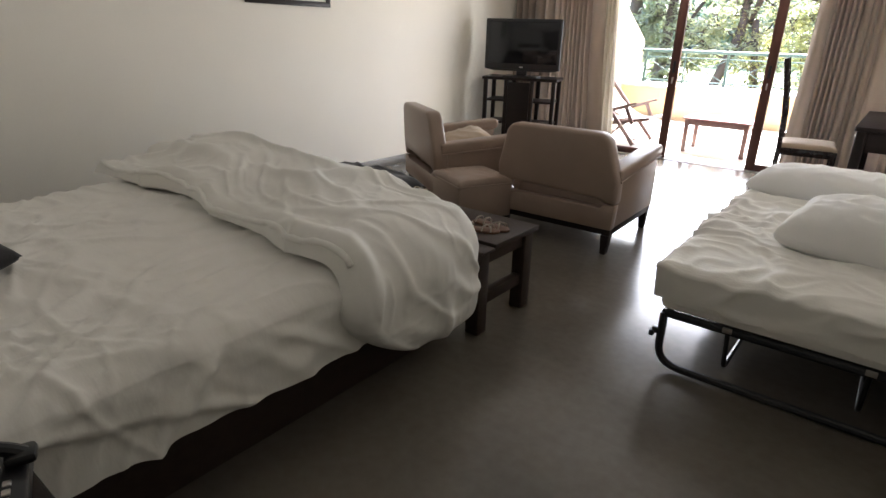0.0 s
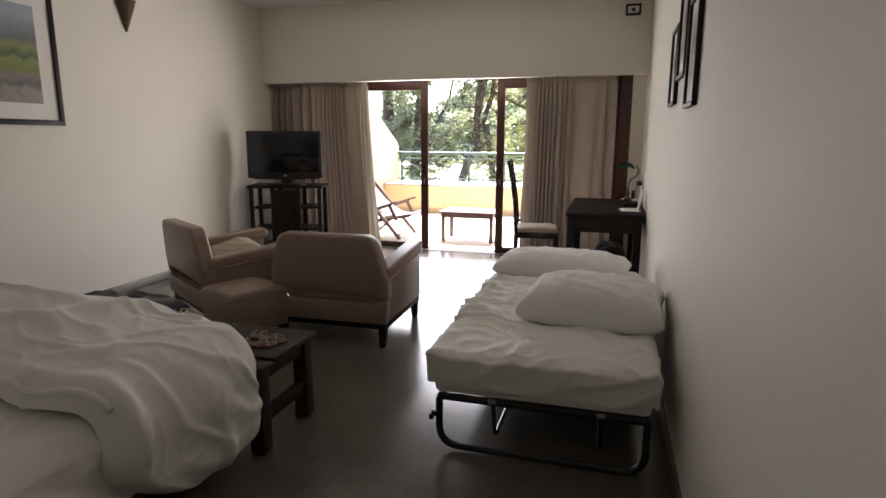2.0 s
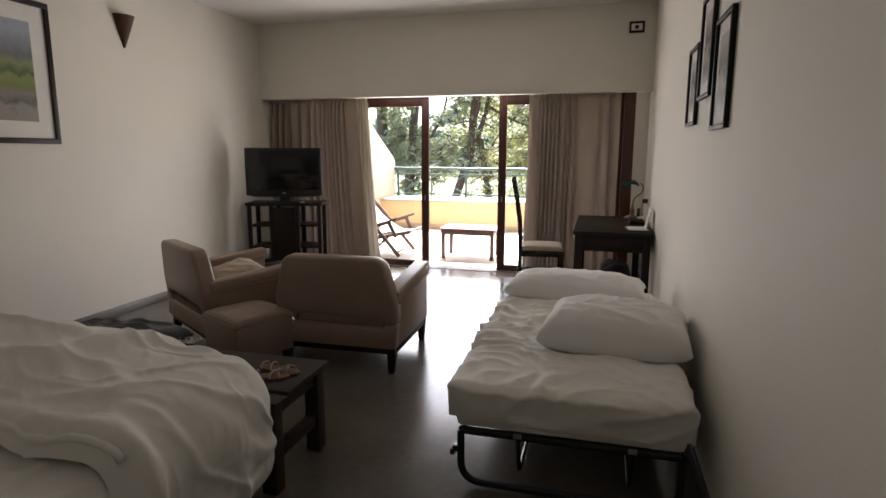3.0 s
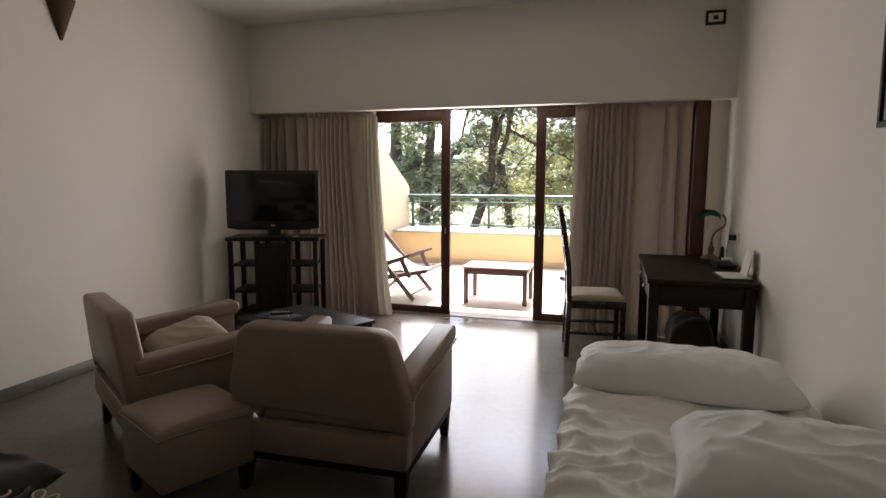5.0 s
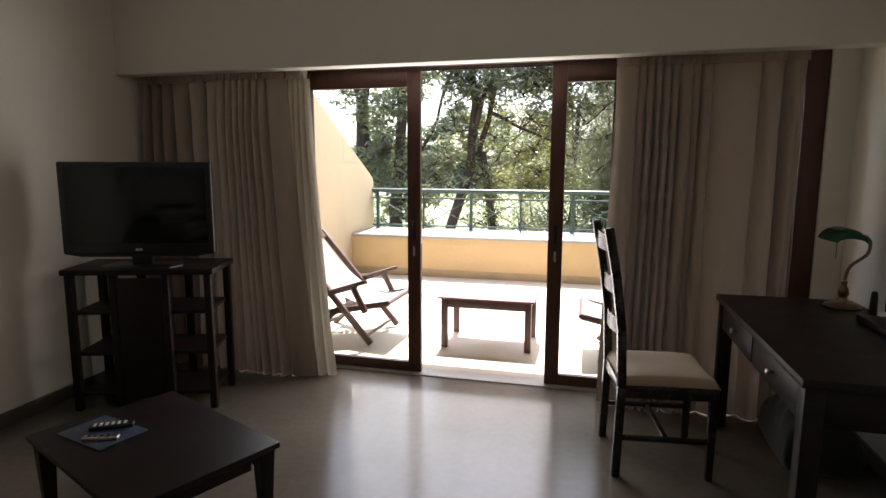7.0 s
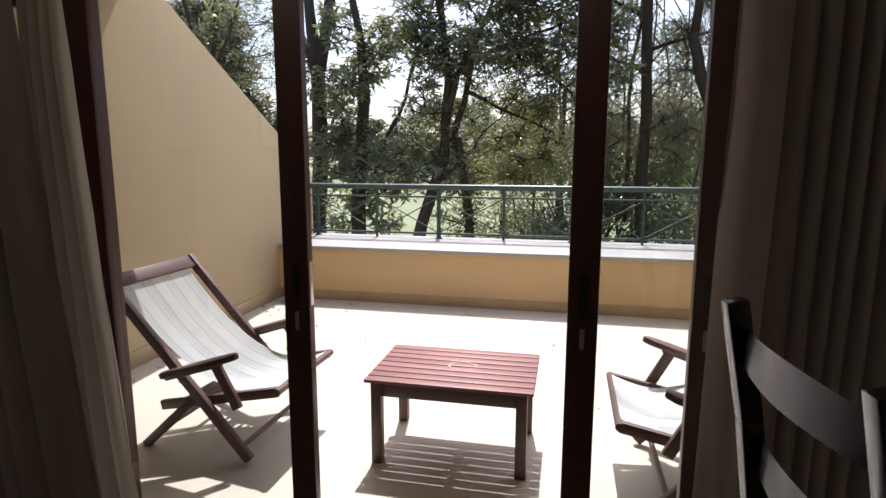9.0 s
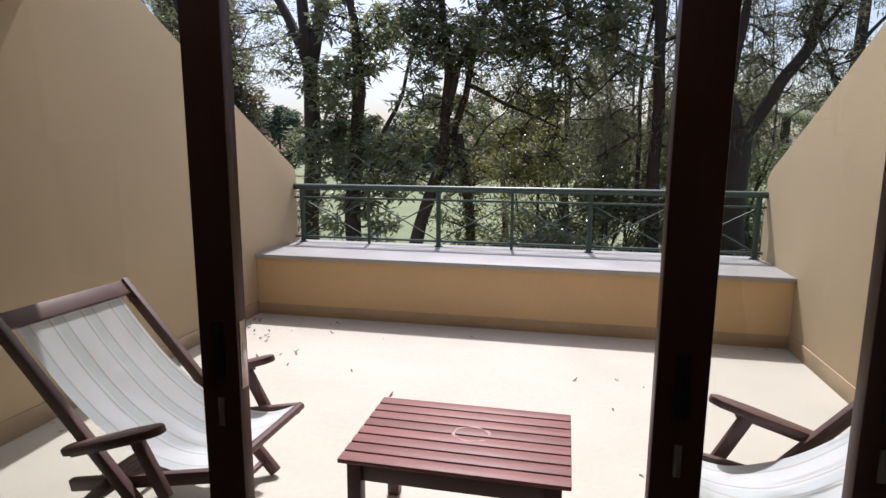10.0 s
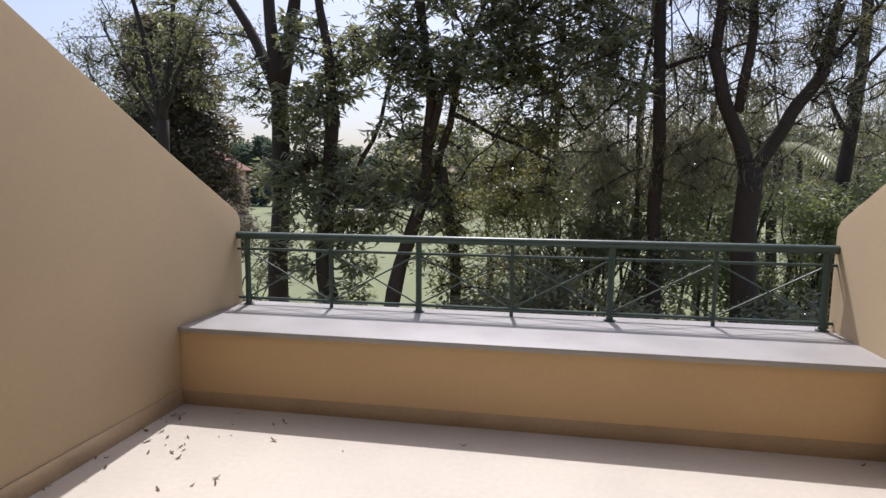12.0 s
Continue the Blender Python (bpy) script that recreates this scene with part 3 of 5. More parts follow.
# bench at the foot of the bed
bench = thing("luggage_bench", pose(0, 0, 0), "dark wooden luggage bench at the foot of the bed", "bench")
BX0, BX1, BY0, BY1 = -2.40, -0.865, 2.58, 3.08
part("top", bx(BX0, BX1, BY0 + 0.10, BY1, 0.426, 0.455, 0.006), WENGE, bench)
part("front_rail", bx(BX0, BX1, BY0, BY0 + 0.098, 0.426, 0.440, 0.004), WENGE, bench)
for x in (BX0 + 0.06, BX1 - 0.06):
    for y in (BY0 + 0.05, BY1 - 0.05):
        part("leg", bx(x - 0.038, x + 0.038, y - 0.038, y + 0.038, 0.0, 0.425, 0.008), WENGE, bench)
    part("stretcher", bx(x - 0.022, x + 0.022, BY0 + 0.088, BY1 - 0.088, 0.14, 0.20, 0.004), WENGE, bench)
    part("apron", bx(x - 0.02, x + 0.02, BY0 + 0.088, BY1 - 0.088, 0.35, 0.424, 0.003), WENGE, bench)
for y in (BY0 + 0.05, BY1 - 0.05):
    part("apron", bx(BX0 + 0.098, BX1 - 0.098, y - 0.02, y + 0.02, 0.35, 0.424, 0.003), WENGE, bench)


def sandal(m, label):
    """A flat dark sandal with a cream cord bow, toe towards +y."""
    sd = thing("sandal", m, label, "sandal", "pair of sandals on the bench")
    outline = [(-0.030, -0.12), (0.030, -0.12), (0.036, -0.08), (0.032, -0.02), (0.044, 0.06), (0.040, 0.105), (0.015, 0.13), (-0.015, 0.13), (-0.040, 0.10), (-0.040, 0.05), (-0.030, -0.02), (-0.036, -0.08)]
    part("sole", prism(outline, "z", 0.0, 0.018, 0.004), CHARCOAL, sd)
    part("strap", tube([(-0.042, 0.04, 0.012), (-0.03, 0.045, 0.04), (0.0, 0.05, 0.052), (0.03, 0.045, 0.04), (0.042, 0.04, 0.012)], 0.009, 8), CHARCOAL, sd)
    for a in (0.5, 2.2, 3.6, 5.4):
        d = Vector((math.cos(a), math.sin(a), 0))
        n = Vector((-d.y, d.x, 0))
        loop = [Vector((0, 0.05, 0.058)) + d * 0.055 * math.sin(t) + n * 0.016 * math.sin(2 * t) + Vector((0, 0, 0.012 * math.sin(t))) for t in (math.pi * k / 12 for k in range(13))]
        part("bow_loop", tube(loop, 0.0035, 6), CREAM_CORD, sd, "cream cord bow")
    return sd


CREAM_CORD = mat("cream_cord", (0.62, 0.55, 0.42), 0.8, bump=0.2)
pair = sandal(pose(-1.74, 2.90, 0.456, 0, 0, 20), "dark flat sandal with a cream cord bow")
copy_thing(pair, pose(-1.60, 2.93, 0.456, 0, 0, 8))


def strappy_sandal(m, label):
    """A small flat sandal with a tan footbed and pale crossed straps, toe towards +y."""
    sd = thing("strappy_sandal", m, label, "sandal", "strappy sandals on the bench")
    outline = [(-0.026, -0.11), (0.026, -0.11), (0.031, -0.07), (0.027, -0.02), (0.038, 0.05), (0.034, 0.09), (0.012, 0.113), (-0.012, 0.113), (-0.034, 0.088), (-0.035, 0.045), (-0.026, -0.02), (-0.031, -0.07)]
    part("sole", prism(outline, "z", 0.0, 0.012, 0.003), BROWNHIDE, sd)
    for x0, y0, x1, y1, h in ((-0.036, 0.03, 0.034, 0.075, 0.034), (0.036, 0.03, -0.034, 0.075, 0.038), (-0.028, -0.03, 0.028, -0.03, 0.042), (-0.030, -0.085, 0.030, -0.085, 0.036)):
        mid = Vector(((x0 + x1) / 2, (y0 + y1) / 2, h))
        part("strap", tube(arc([(x0, y0, 0.008), (x0 * 0.8 + mid.x * 0.2, y0, h * 0.8), mid, (x1 * 0.8 + mid.x * 0.2, y1, h * 0.8), (x1, y1, 0.008)], 0.02, 4), 0.0040, 6), STRAP, sd, "pale narrow strap")
    return sd


STRAP = mat("worn_pale_strap", (0.40, 0.35, 0.29), 0.6, var=0.2, bump=0.1)
BROWNHIDE = mat("tan_hide", (0.17, 0.085, 0.05), 0.5, var=0.2, bump=0.15)
strappy = strappy_sandal(pose(-1.05, 2.79, 0.456, 0, 0, -70), "small tan sandal with pale crossed straps")
copy_thing(strappy, pose(-1.03, 2.885, 0.456, 0, 0, -100))
cloth_bag = thing("cloth_bag", pose(-2.03, 2.97, 0.452, 0, 0, 6), "dark cloth bag lying flat on the bench", "bag")
part("body", cushion(0.66, 0.34, 0.13, 22.0, 0.03, 40, 28, 0.5), CHARCOAL, cloth_bag, sharp=180)
part("handle", tube(arc([(0.20, -0.10, 0.05), (0.30, -0.14, 0.07), (0.34, 0.0, 0.05), (0.28, 0.08, 0.05)], 0.06), 0.008, 8), CHARCOAL, cloth_bag)

# ---- seating ----
def taper_leg(x, y, z0, z1, top, foot, dx=0.0, dy=0.0):
    bm = bmesh.new()
    lo = [bm.verts.new((x + dx + sx * foot, y + dy + sy * foot, z0)) for sx, sy in ((-1, -1), (1, -1), (1, 1), (-1, 1))]
    hi = [bm.verts.new((x + sx * top, y + sy * top, z1)) for sx, sy in ((-1, -1), (1, -1), (1, 1), (-1, 1))]
    bm.faces.new(lo[::-1])
    bm.faces.new(hi)
    for i in range(4):
        bm.faces.new((lo[i], lo[(i + 1) % 4], hi[(i + 1) % 4], hi[i]))
    bmesh.ops.bevel(bm, geom=list(bm.edges), offset=0.004, segments=2, affect="EDGES")
    return bm


def armchair(m, label):
    """Faces +y; 0.88 wide, 0.85 deep, 0.81 high."""
    c = thing("armchair", m, label, "armchair", "leather armchairs")
    part("base_frame", join(bx(-0.42, 0.42, -0.40, -0.36, 0.135, 0.18, 0.004), bx(-0.42, 0.42, 0.36, 0.40, 0.135, 0.18, 0.004), bx(-0.42, -0.38, -0.36, 0.36, 0.135, 0.18, 0.004), bx(0.38, 0.42, -0.36, 0.36, 0.135, 0.18, 0.004)), DARK, c)
    for sx in (-1, 1):
        part("leg", taper_leg(sx * 0.39, -0.37, 0, 0.136, 0.03, 0.02, 0, -0.015), DARK, c)
        part("leg", taper_leg(sx * 0.39, 0.36, 0, 0.136, 0.03, 0.02, 0, 0.01), DARK, c)
        side = prism([(-0.40, 0.18), (0.40, 0.18), (0.405, 0.565), (-0.40, 0.50)], "x", sx * 0.40 - 0.028, sx * 0.40 + 0.028, 0.012)
        part("side_panel", side, LEATHER, c)
        arm = prism([(-0.385, 0.492), (0.40, 0.556), (0.425, 0.580), (0.425, 0.625), (0.40, 0.645), (-0.385, 0.575)], "x", sx * 0.385 - 0.062, sx * 0.385 + 0.062, 0.02, 3)
        part("armrest", arm, LEATHER, c)
        part("piping", tube([(sx * 0.385 + sx * 0.062, -0.38, 0.497), (sx * 0.385 + sx * 0.064, 0.40, 0.562)], 0.006, 6), LEATHER, c)
    # back: lower rail, slot, tapered upper pad that leans back
    lower = prism([(-0.43, 0.18), (0.43, 0.18), (0.44, 0.345), (0.36, 0.345), (0.34, 0.32), (-0.34, 0.32), (-0.36, 0.345), (-0.44, 0.345)], "y", -0.425, -0.35, 0.008)
    part("back_rail", lower, LEATHER, c)
    upper = prism([(-0.44, 0.346), (-0.37, 0.346), (-0.33, 0.40), (0.33, 0.375), (0.37, 0.346), (0.44, 0.346), (0.445, 0.50), (0.37, 0.765), (0.32, 0.808), (-0.32, 0.808), (-0.37, 0.765), (-0.445, 0.50)], "y", -0.425, -0.31, 0.028, 4)
    for v in upper.verts:
        v.co.y -= max(0.0, v.co.z - 0.36) * 0.10
        v.co.y -= 0.012 * math.cos(v.co.x * 3.4) * (1 if v.co.y < -0.39 else 0)
    part("backrest", upper, LEATHER, c)
    seat = cushion(0.70, 0.70, 0.17, 5.0, 0.006, 30, 30, 0.22)
    seat.transform(pose(0, 0.03, 0.26))
    part("seat", join(seat, bx(-0.37, 0.37, -0.34, 0.395, 0.18, 0.29, 0.015)), LEATHER, c)
    return c


armchair(pose(-1.30, 4.455, 0, 0, 0, 1.5), "tan leather armchair on dark wooden legs with a slotted back")
armchair(pose(-2.375, 4.52, 0, 0, 0, -33), "tan leather armchair beside the stool with a cushion on its seat")

cushion_small = thing("scatter_cushion", pose(-2.43, 4.58, 0.445, 14, 6, -33), "small cream cushion lying on the armchair seat", "cushion")
part("cover", cushion(0.42, 0.42, 0.14, 8.0), CREAM, cushion_small, sharp=180)

stool = thing("footstool", pose(-1.90, 3.93, 0, 0, 0, -26), "square tan leather footstool on short dark legs", "footstool")
pad = cushion(0.45, 0.45, 0.085, 3.0, 0.004, 30, 30, 0.2)
pad.transform(pose(0, 0, 0.345))
part("seat_pad", pad, LEATHER, stool, sharp=180)
part("body", prism([(-0.216, -0.216), (0.216, -0.216), (0.216, 0.216), (-0.216, 0.216)], "z", 0.13, 0.375, 0.014), LEATHER, stool)
part("piping", tube([(-0.219, -0.219, 0.373), (0.219, -0.219, 0.373), (0.219, 0.219, 0.373), (-0.219, 0.219, 0.373), (-0.219, -0.219, 0.373)], 0.005, 6), LEATHER, stool)
for sx in (-1, 1):
    for sy in (-1, 1):
        part("leg", taper_leg(sx * 0.18, sy * 0.18, 0, 0.13, 0.026, 0.018), DARK, stool)

coffee = thing("coffee_table", pose(-2.265, 5.64, 0, 0, 0, -24), "black-stained low coffee table with turned feet", "coffee table")
part("tabletop", bx(-0.44, 0.44, -0.315, 0.315, 0.372, 0.40, 0.008), DARK, coffee)
for y in (-0.25, 0.25):
    part("apron", bx(-0.36, 0.36, y - 0.012, y + 0.012, 0.30, 0.372, 0.003), DARK, coffee)
for x in (-0.375, 0.375):
    part("apron", bx(x - 0.012, x + 0.012, -0.21, 0.21, 0.30, 0.372, 0.003), DARK, coffee)
for sx in (-1, 1):
    for sy in (-1, 1):
        leg = join(taper_leg(sx * 0.39, sy * 0.265, 0.085, 0.372, 0.034, 0.022), lathe([(0.018, 0.0), (0.026, 0.012), (0.034, 0.04), (0.027, 0.058), (0.018, 0.066), (0.028, 0.076), (0.024, 0.086)], 16, (sx * 0.39, sy * 0.265, 0)))
        part("leg", leg, DARK, coffee)
folder = thing("folder", pose(-2.50, 5.63, 0.4005, 0, 0, -14), "dark blue printed card lying on the coffee table", "folder")
part("cover", bx(-0.15, 0.15, -0.105, 0.105, 0.0, 0.006, 0.002), BLUEGREY, folder)
remote = thing("remote_control", pose(-2.49, 5.67, 0.4068, 0, 0, 32), "black remote control with pale buttons", "remote control")
part("body", bx(-0.085, 0.085, -0.021, 0.021, 0, 0.018, 0.005), BLACK, remote)
for i in range(6):
    for j in range(2):
        part("button", bx(-0.07 + i * 0.023, -0.058 + i * 0.023, -0.013 + j * 0.016, -0.003 + j * 0.016, 0.017, 0.021, 0.001), PAPER, remote)
remote2 = thing("remote_control", pose(-2.45, 5.57, 0.4068, 0, 0, 22), "slim grey remote control on the folder", "remote control")
part("body", bx(-0.07, 0.07, -0.018, 0.018, 0, 0.015, 0.005), STEEL, remote2)
for i in range(4):
    part("button", bx(-0.05 + i * 0.025, -0.037 + i * 0.025, -0.006, 0.006, 0.014, 0.018, 0.001), BLACK, remote2)

# ---- television corner ----
stand = thing("tv_stand", pose(-3.24, 6.83, 0, 0, 0, 18), "dark wooden open-shelved television stand in the corner", "tv stand")
part("top", bx(-0.46, 0.44, -0.22, 0.22, 0.86, 0.895, 0.006), DARK, stand)
for z in (0.62, 0.36, 0.10):
    part("shelf", bx(-0.41, 0.39, -0.18, 0.19, z - 0.012, z + 0.012, 0.003), DARK, stand)
for x in (-0.42, -0.165, 0.145, 0.40):
    for y in (-0.185, 0.19):
        part("post", bx(x - 0.022, x + 0.022, y - 0.022, y + 0.022, 0.0, 0.86, 0.004), DARK, stand)
part("back_panel", bx(-0.14, 0.12, -0.205, -0.19, 0.08, 0.84, 0.003), DARK, stand, "dark centre door panel")
tv = thing("television", pose(-3.205, 6.70, 0.895, 0, 0, 18.4), "black flat-screen television, switched off", "television")
part("foot", prism([(-0.20, -0.10), (0.20, -0.10), (0.24, 0.0), (0.20, 0.12), (-0.20, 0.12), (-0.24, 0.0)], "z", 0.0, 0.018, 0.005), BLACK, tv)
part("neck", bx(-0.06, 0.06, 0.0, 0.05, 0.018, 0.12, 0.006), BLACK, tv)
part("housing", join(bx(-0.447, 0.447, -0.028, 0.028, 0.085, 0.645, 0.012, 3), bx(-0.33, 0.33, 0.028, 0.085, 0.16, 0.58, 0.02)), BLACK, tv)
part("screen", bx(-0.41, 0.41, -0.032, -0.027, 0.155, 0.612, 0.001), SCREEN, tv, "dark glossy screen")
part("badge", bx(-0.02, 0.02, -0.033, -0.029, 0.108, 0.122, 0.001), STEEL, tv, "pale maker's badge")
part("bezel_edge", prism([(-0.43, 0.086), (0.43, 0.086), (0.34, 0.07), (-0.34, 0.07)], "y", -0.024, 0.024, 0.003), BLACK, tv)

# ---- rollaway bed along the east wall ----
roll = thing("rollaway_bed", pose(0, 0, 0), "folding rollaway bed with a black tube frame", "bed")
RX0, RX1, RY0, RY1 = -0.19, 0.84, 2.86, 4.86
part("side_rail", tube(arc([(RX0 + 0.06, RY0 + 0.05, 0.265), (RX0 + 0.06, RY1 - 0.05, 0.265)], 0.05), 0.018), TUBE, roll)
part("side_rail", tube([(RX1 - 0.05, RY0 + 0.05, 0.265), (RX1 - 0.05, RY1 - 0.05, 0.265)], 0.018), TUBE, roll)
part("end_rail", tube([(RX0 + 0.06, RY0 + 0.05, 0.265), (RX1 - 0.05, RY0 + 0.05, 0.265)], 0.019), TUBE, roll)
part("end_rail", tube([(RX0 + 0.06, RY1 - 0.05, 0.265), (RX1 - 0.05, RY1 - 0.05, 0.265)], 0.019), TUBE, roll)
for y in (RY0 + 0.045, RY1 - 0.045):
    part("leg_hoop", tube(arc([(RX0 + 0.055, y, 0.265), (RX0 + 0.055, y, 0.022), (RX1 - 0.045, y, 0.022), (RX1 - 0.045, y, 0.265)], 0.10), 0.017), TUBE, roll)
for x in (0.12, 0.60):
    part("brace", tube(arc([(x, RY0 + 0.05, 0.262), (x, RY0 + 0.12, 0.06), (x, RY0 + 0.55, 0.05), (x, RY0 + 0.60, 0.255)], 0.04), 0.010, 8), TUBE, roll)
    part("bracket", bx(x - 0.018, x + 0.018, RY0 + 0.026, RY0 + 0.034, 0.262, 0.285, 0.002), STEEL, roll)
part("middle_hoop", tube(arc([(RX0 + 0.10, 3.85, 0.262), (RX0 + 0.10, 3.85, 0.05), (RX1 - 0.10, 3.85, 0.05), (RX1 - 0.10, 3.85, 0.262)], 0.08), 0.015), TUBE, roll)
part("latch", join(bx(RX0 + 0.018, RX0 + 0.06, RY0 + 0.03, RY0 + 0.06, 0.165, 0.19, 0.004), bx(RX0 + 0.008, RX0 + 0.028, RY0 + 0.025, RY0 + 0.065, 0.148, 0.175, 0.004)), TUBE, roll)
part("spring_base", join(*[bx(RX0 + 0.07, RX1 - 0.06, RY0 + 0.08 + i * 0.155, RY0 + 0.12 + i * 0.155, 0.272, 0.278, 0.001) for i in range(12)]), TUBE, roll)
# added dark sheet that blackens the space below the springs
part("dust_cover", grid(30, 20, lambda u, v: (RX0 + 0.32 + 0.64 * u, RY0 + 0.14 + 1.70 * v, 0.258 - 0.11 * (1 - abs(2 * u - 1) ** 8) * (1 - abs(2 * v - 1) ** 8) + 0.01 * n3(u * 6, v * 9))), CHARCOAL, roll, "added black sheet sagging under the springs", 180)
part("castor", lathe([(0.006, -0.012), (0.022, -0.010), (0.022, 0.010), (0.006, 0.012)], 14, (RX0 + 0.10, 3.85, 0.03)), BLACK, roll)


def roll_sheet(u, v):
    """A wrapped sheet: across the mattress in u, along it in v, with tucked sides."""
    drop, r = 0.135, 0.06
    w, ln = RX1 - RX0, RY1 - RY0
    s = u * (w + 2 * drop) - drop
    t = v * (ln + 2 * drop) - drop
    inx, iny = min(max(s, 0), w), min(max(t, 0), ln)
    down = max(0, -s, s - w) + max(0, -t, t - ln)
    down = min(down, drop)
    edge = min(inx, w - inx, iny, ln - iny)
    lower = 0.030 * (1 - min(1, edge / r)) ** 2
    wx, wy = inx + 0.2 * n3(inx * 2, iny * 1.6, 1.0), iny + 0.2 * n3(inx * 2, iny * 1.6, 6.0)
    wr = 0.016 * ridge(wx * 2.0 + wy * 1.2, wy * 2.0 - wx, 12.0, 0.11) + 0.012 * ridge(wx * 3.5, wy * 5, 21.0, 0.12) + 0.007 * ridge(wx * 8, wy * 9, 2.0, 0.2) + 0.010 * n3(inx * 1.7, iny * 1.5, 4.0)
    west = max(0.0, 1 - inx / 0.55) * min(1.0, max(0.0, (iny - 0.35) / 0.4))
    wr += 0.028 * ridge(wy * 3.6 + 0.9 * inx, inx * 1.5, 14.0, 0.14) * west
    tuck = 0.020 * down / drop
    x = RX0 + inx + (tuck if s < 0 else -tuck if s > w else 0) + ((0.012 * n3(iny * 6, down * 8, 4.0) - 0.03 * west * ridge(wy * 3.6, 0.4, 14.0, 0.2)) if s < 0 else 0.01 * n3(iny * 6, down * 8, 4.0) if s > w else 0)
    y = RY0 + iny + (tuck if t < 0 else -tuck if t > ln else 0) - ((0.010 * ridge(inx * 3 + down * 5, down * 5, 4.0, 0.15)) if t < 0 else 0)
    return (x, y, 0.490 - lower - down + wr * (1 - 0.5 * down / drop))


roll_linen = thing("bed_sheet", pose(0, 0, 0), "creased white sheet over the rollaway mattress", "bed sheet")
part("cloth", grid(140, 220, roll_sheet), LINEN, roll_linen, sharp=180)
part("mattress", bx(RX0 + 0.03, RX1 - 0.03, RY0 + 0.03, RY1 - 0.03, 0.285, 0.470, 0.03), LINEN, roll, "thin foldable mattress")
for name, m, w, d, h, seed, label in (("pillow", pose(0.29, 4.60, 0.498, 0, 0, -2), 0.95, 0.44, 0.17, 1.0, "long white pillow at the head of the rollaway bed"),
                                      ("pillow", pose(0.53, 3.62, 0.498, 0, 0, -5), 0.74, 0.56, 0.22, 6.0, "plump white pillow lying across the rollaway bed")):
    p = thing(name, m, label, "pillow", "pillows on the rollaway bed")
    part("cover", cushion(w, d, h, seed, 0.018, 90, 64, 0.36), PILLOW, p, sharp=180)

# ---- desk ----
desk = thing("writing_desk", pose(0, 0, 0), "dark wooden writing desk along the wall", "desk")
DX0, DX1, DY0, DY1 = 0.20, 0.90, 5.93, 7.36
part("desktop", bx(DX0, DX1, DY0, DY1, 0.75, 0.785, 0.006), DARK, desk)
for x in (DX0 + 0.05, DX1 - 0.05):
    for y in (DY0 + 0.05, DY1 - 0.05):
        part("leg", bx(x - 0.035, x + 0.035, y - 0.035, y + 0.035, 0.0, 0.749, 0.005), DARK, desk)
part("apron", bx(DX0 + 0.085, DX1 - 0.085, DY0 + 0.03, DY0 + 0.055, 0.60, 0.749, 0.003), DARK, desk)
part("apron", bx(DX0 + 0.085, DX1 - 0.085, DY1 - 0.055, DY1 - 0.03, 0.60, 0.749, 0.003), DARK, desk)
part("apron", bx(DX1 - 0.055, DX1 - 0.03, DY0 + 0.085, DY1 - 0.085, 0.60, 0.749, 0.003), DARK, desk)
for i in range(2):
    y0 = DY0 + 0.09 + i * 0.63
    dr = part("drawer", bx(DX0 + 0.02, DX0 + 0.05, y0, y0 + 0.61, 0.605, 0.745, 0.005), DARK, desk)
    part("knob", lathe([(0.006, 0.0), (0.010, 0.012), (0.016, 0.02), (0.012, 0.028), (0.004, 0.03)], 12), STEEL, dr, "steel knob").matrix_local = pose(DX0 + 0.021, y0 + 0.30, 0.675, 0, -90, 0)

lamp = thing("desk_lamp", pose(0.775, 7.16, 0.7855), "banker's lamp with a green glass shade and brass stem", "lamp")
part("base", lathe([(0.085, 0.0), (0.088, 0.008), (0.07, 0.022), (0.03, 0.035), (0.018, 0.055), (0.026, 0.075), (0.022, 0.10), (0.012, 0.12), (0.015, 0.14), (0.008, 0.15)], 24), BRASS, lamp)
part("stem", tube(arc([(0, 0, 0.14), (0.01, 0, 0.22), (0.10, 0, 0.29), (0.10, 0, 0.36), (0.07, 0, 0.385)], 0.05), 0.008), BRASS, lamp)


def shade_point(u, v):
    a = math.pi * (0.02 + 0.96 * u)
    x = 0.085 * math.cos(a) * (1 + 0.06 * math.cos(2 * math.pi * (v - 0.5)))
    end = max(0.0, 1 - abs(2 * v - 1) ** 6) ** 0.5
    return (-0.03 + x * (0.8 + 0.2 * end), (v - 0.5) * 0.25, 0.355 + 0.07 * math.sin(a) * (0.35 + 0.65 * end))


shade = grid(20, 20, shade_point)
bmesh.ops.solidify(shade, geom=list(shade.faces), thickness=0.004)
part("shade", shade, GREENGLASS, lamp, "dark green glass shade")
part("chain", tube([(-0.03, 0.06, 0.35), (-0.03, 0.06, 0.25)], 0.002, 6), BRASS, lamp)

tray = thing("desk_tray", pose(0.80, 6.72, 0.7855), "dark tray with small bottles on the desk", "tray")
part("bed", bx(-0.07, 0.07, -0.16, 0.16, 0, 0.035, 0.005), DARK, tray)
socket = thing("wall_socket", pose(0.914, 6.86, 1.0), "white wall socket with a black charger plugged in", "socket")
part("plate", bx(-0.006, 0.005, -0.075, 0.075, -0.045, 0.045, 0.003), PAPER, socket)
part("charger", bx(-0.06, -0.006, -0.02, 0.02, -0.02, 0.025, 0.006), BLACK, socket)
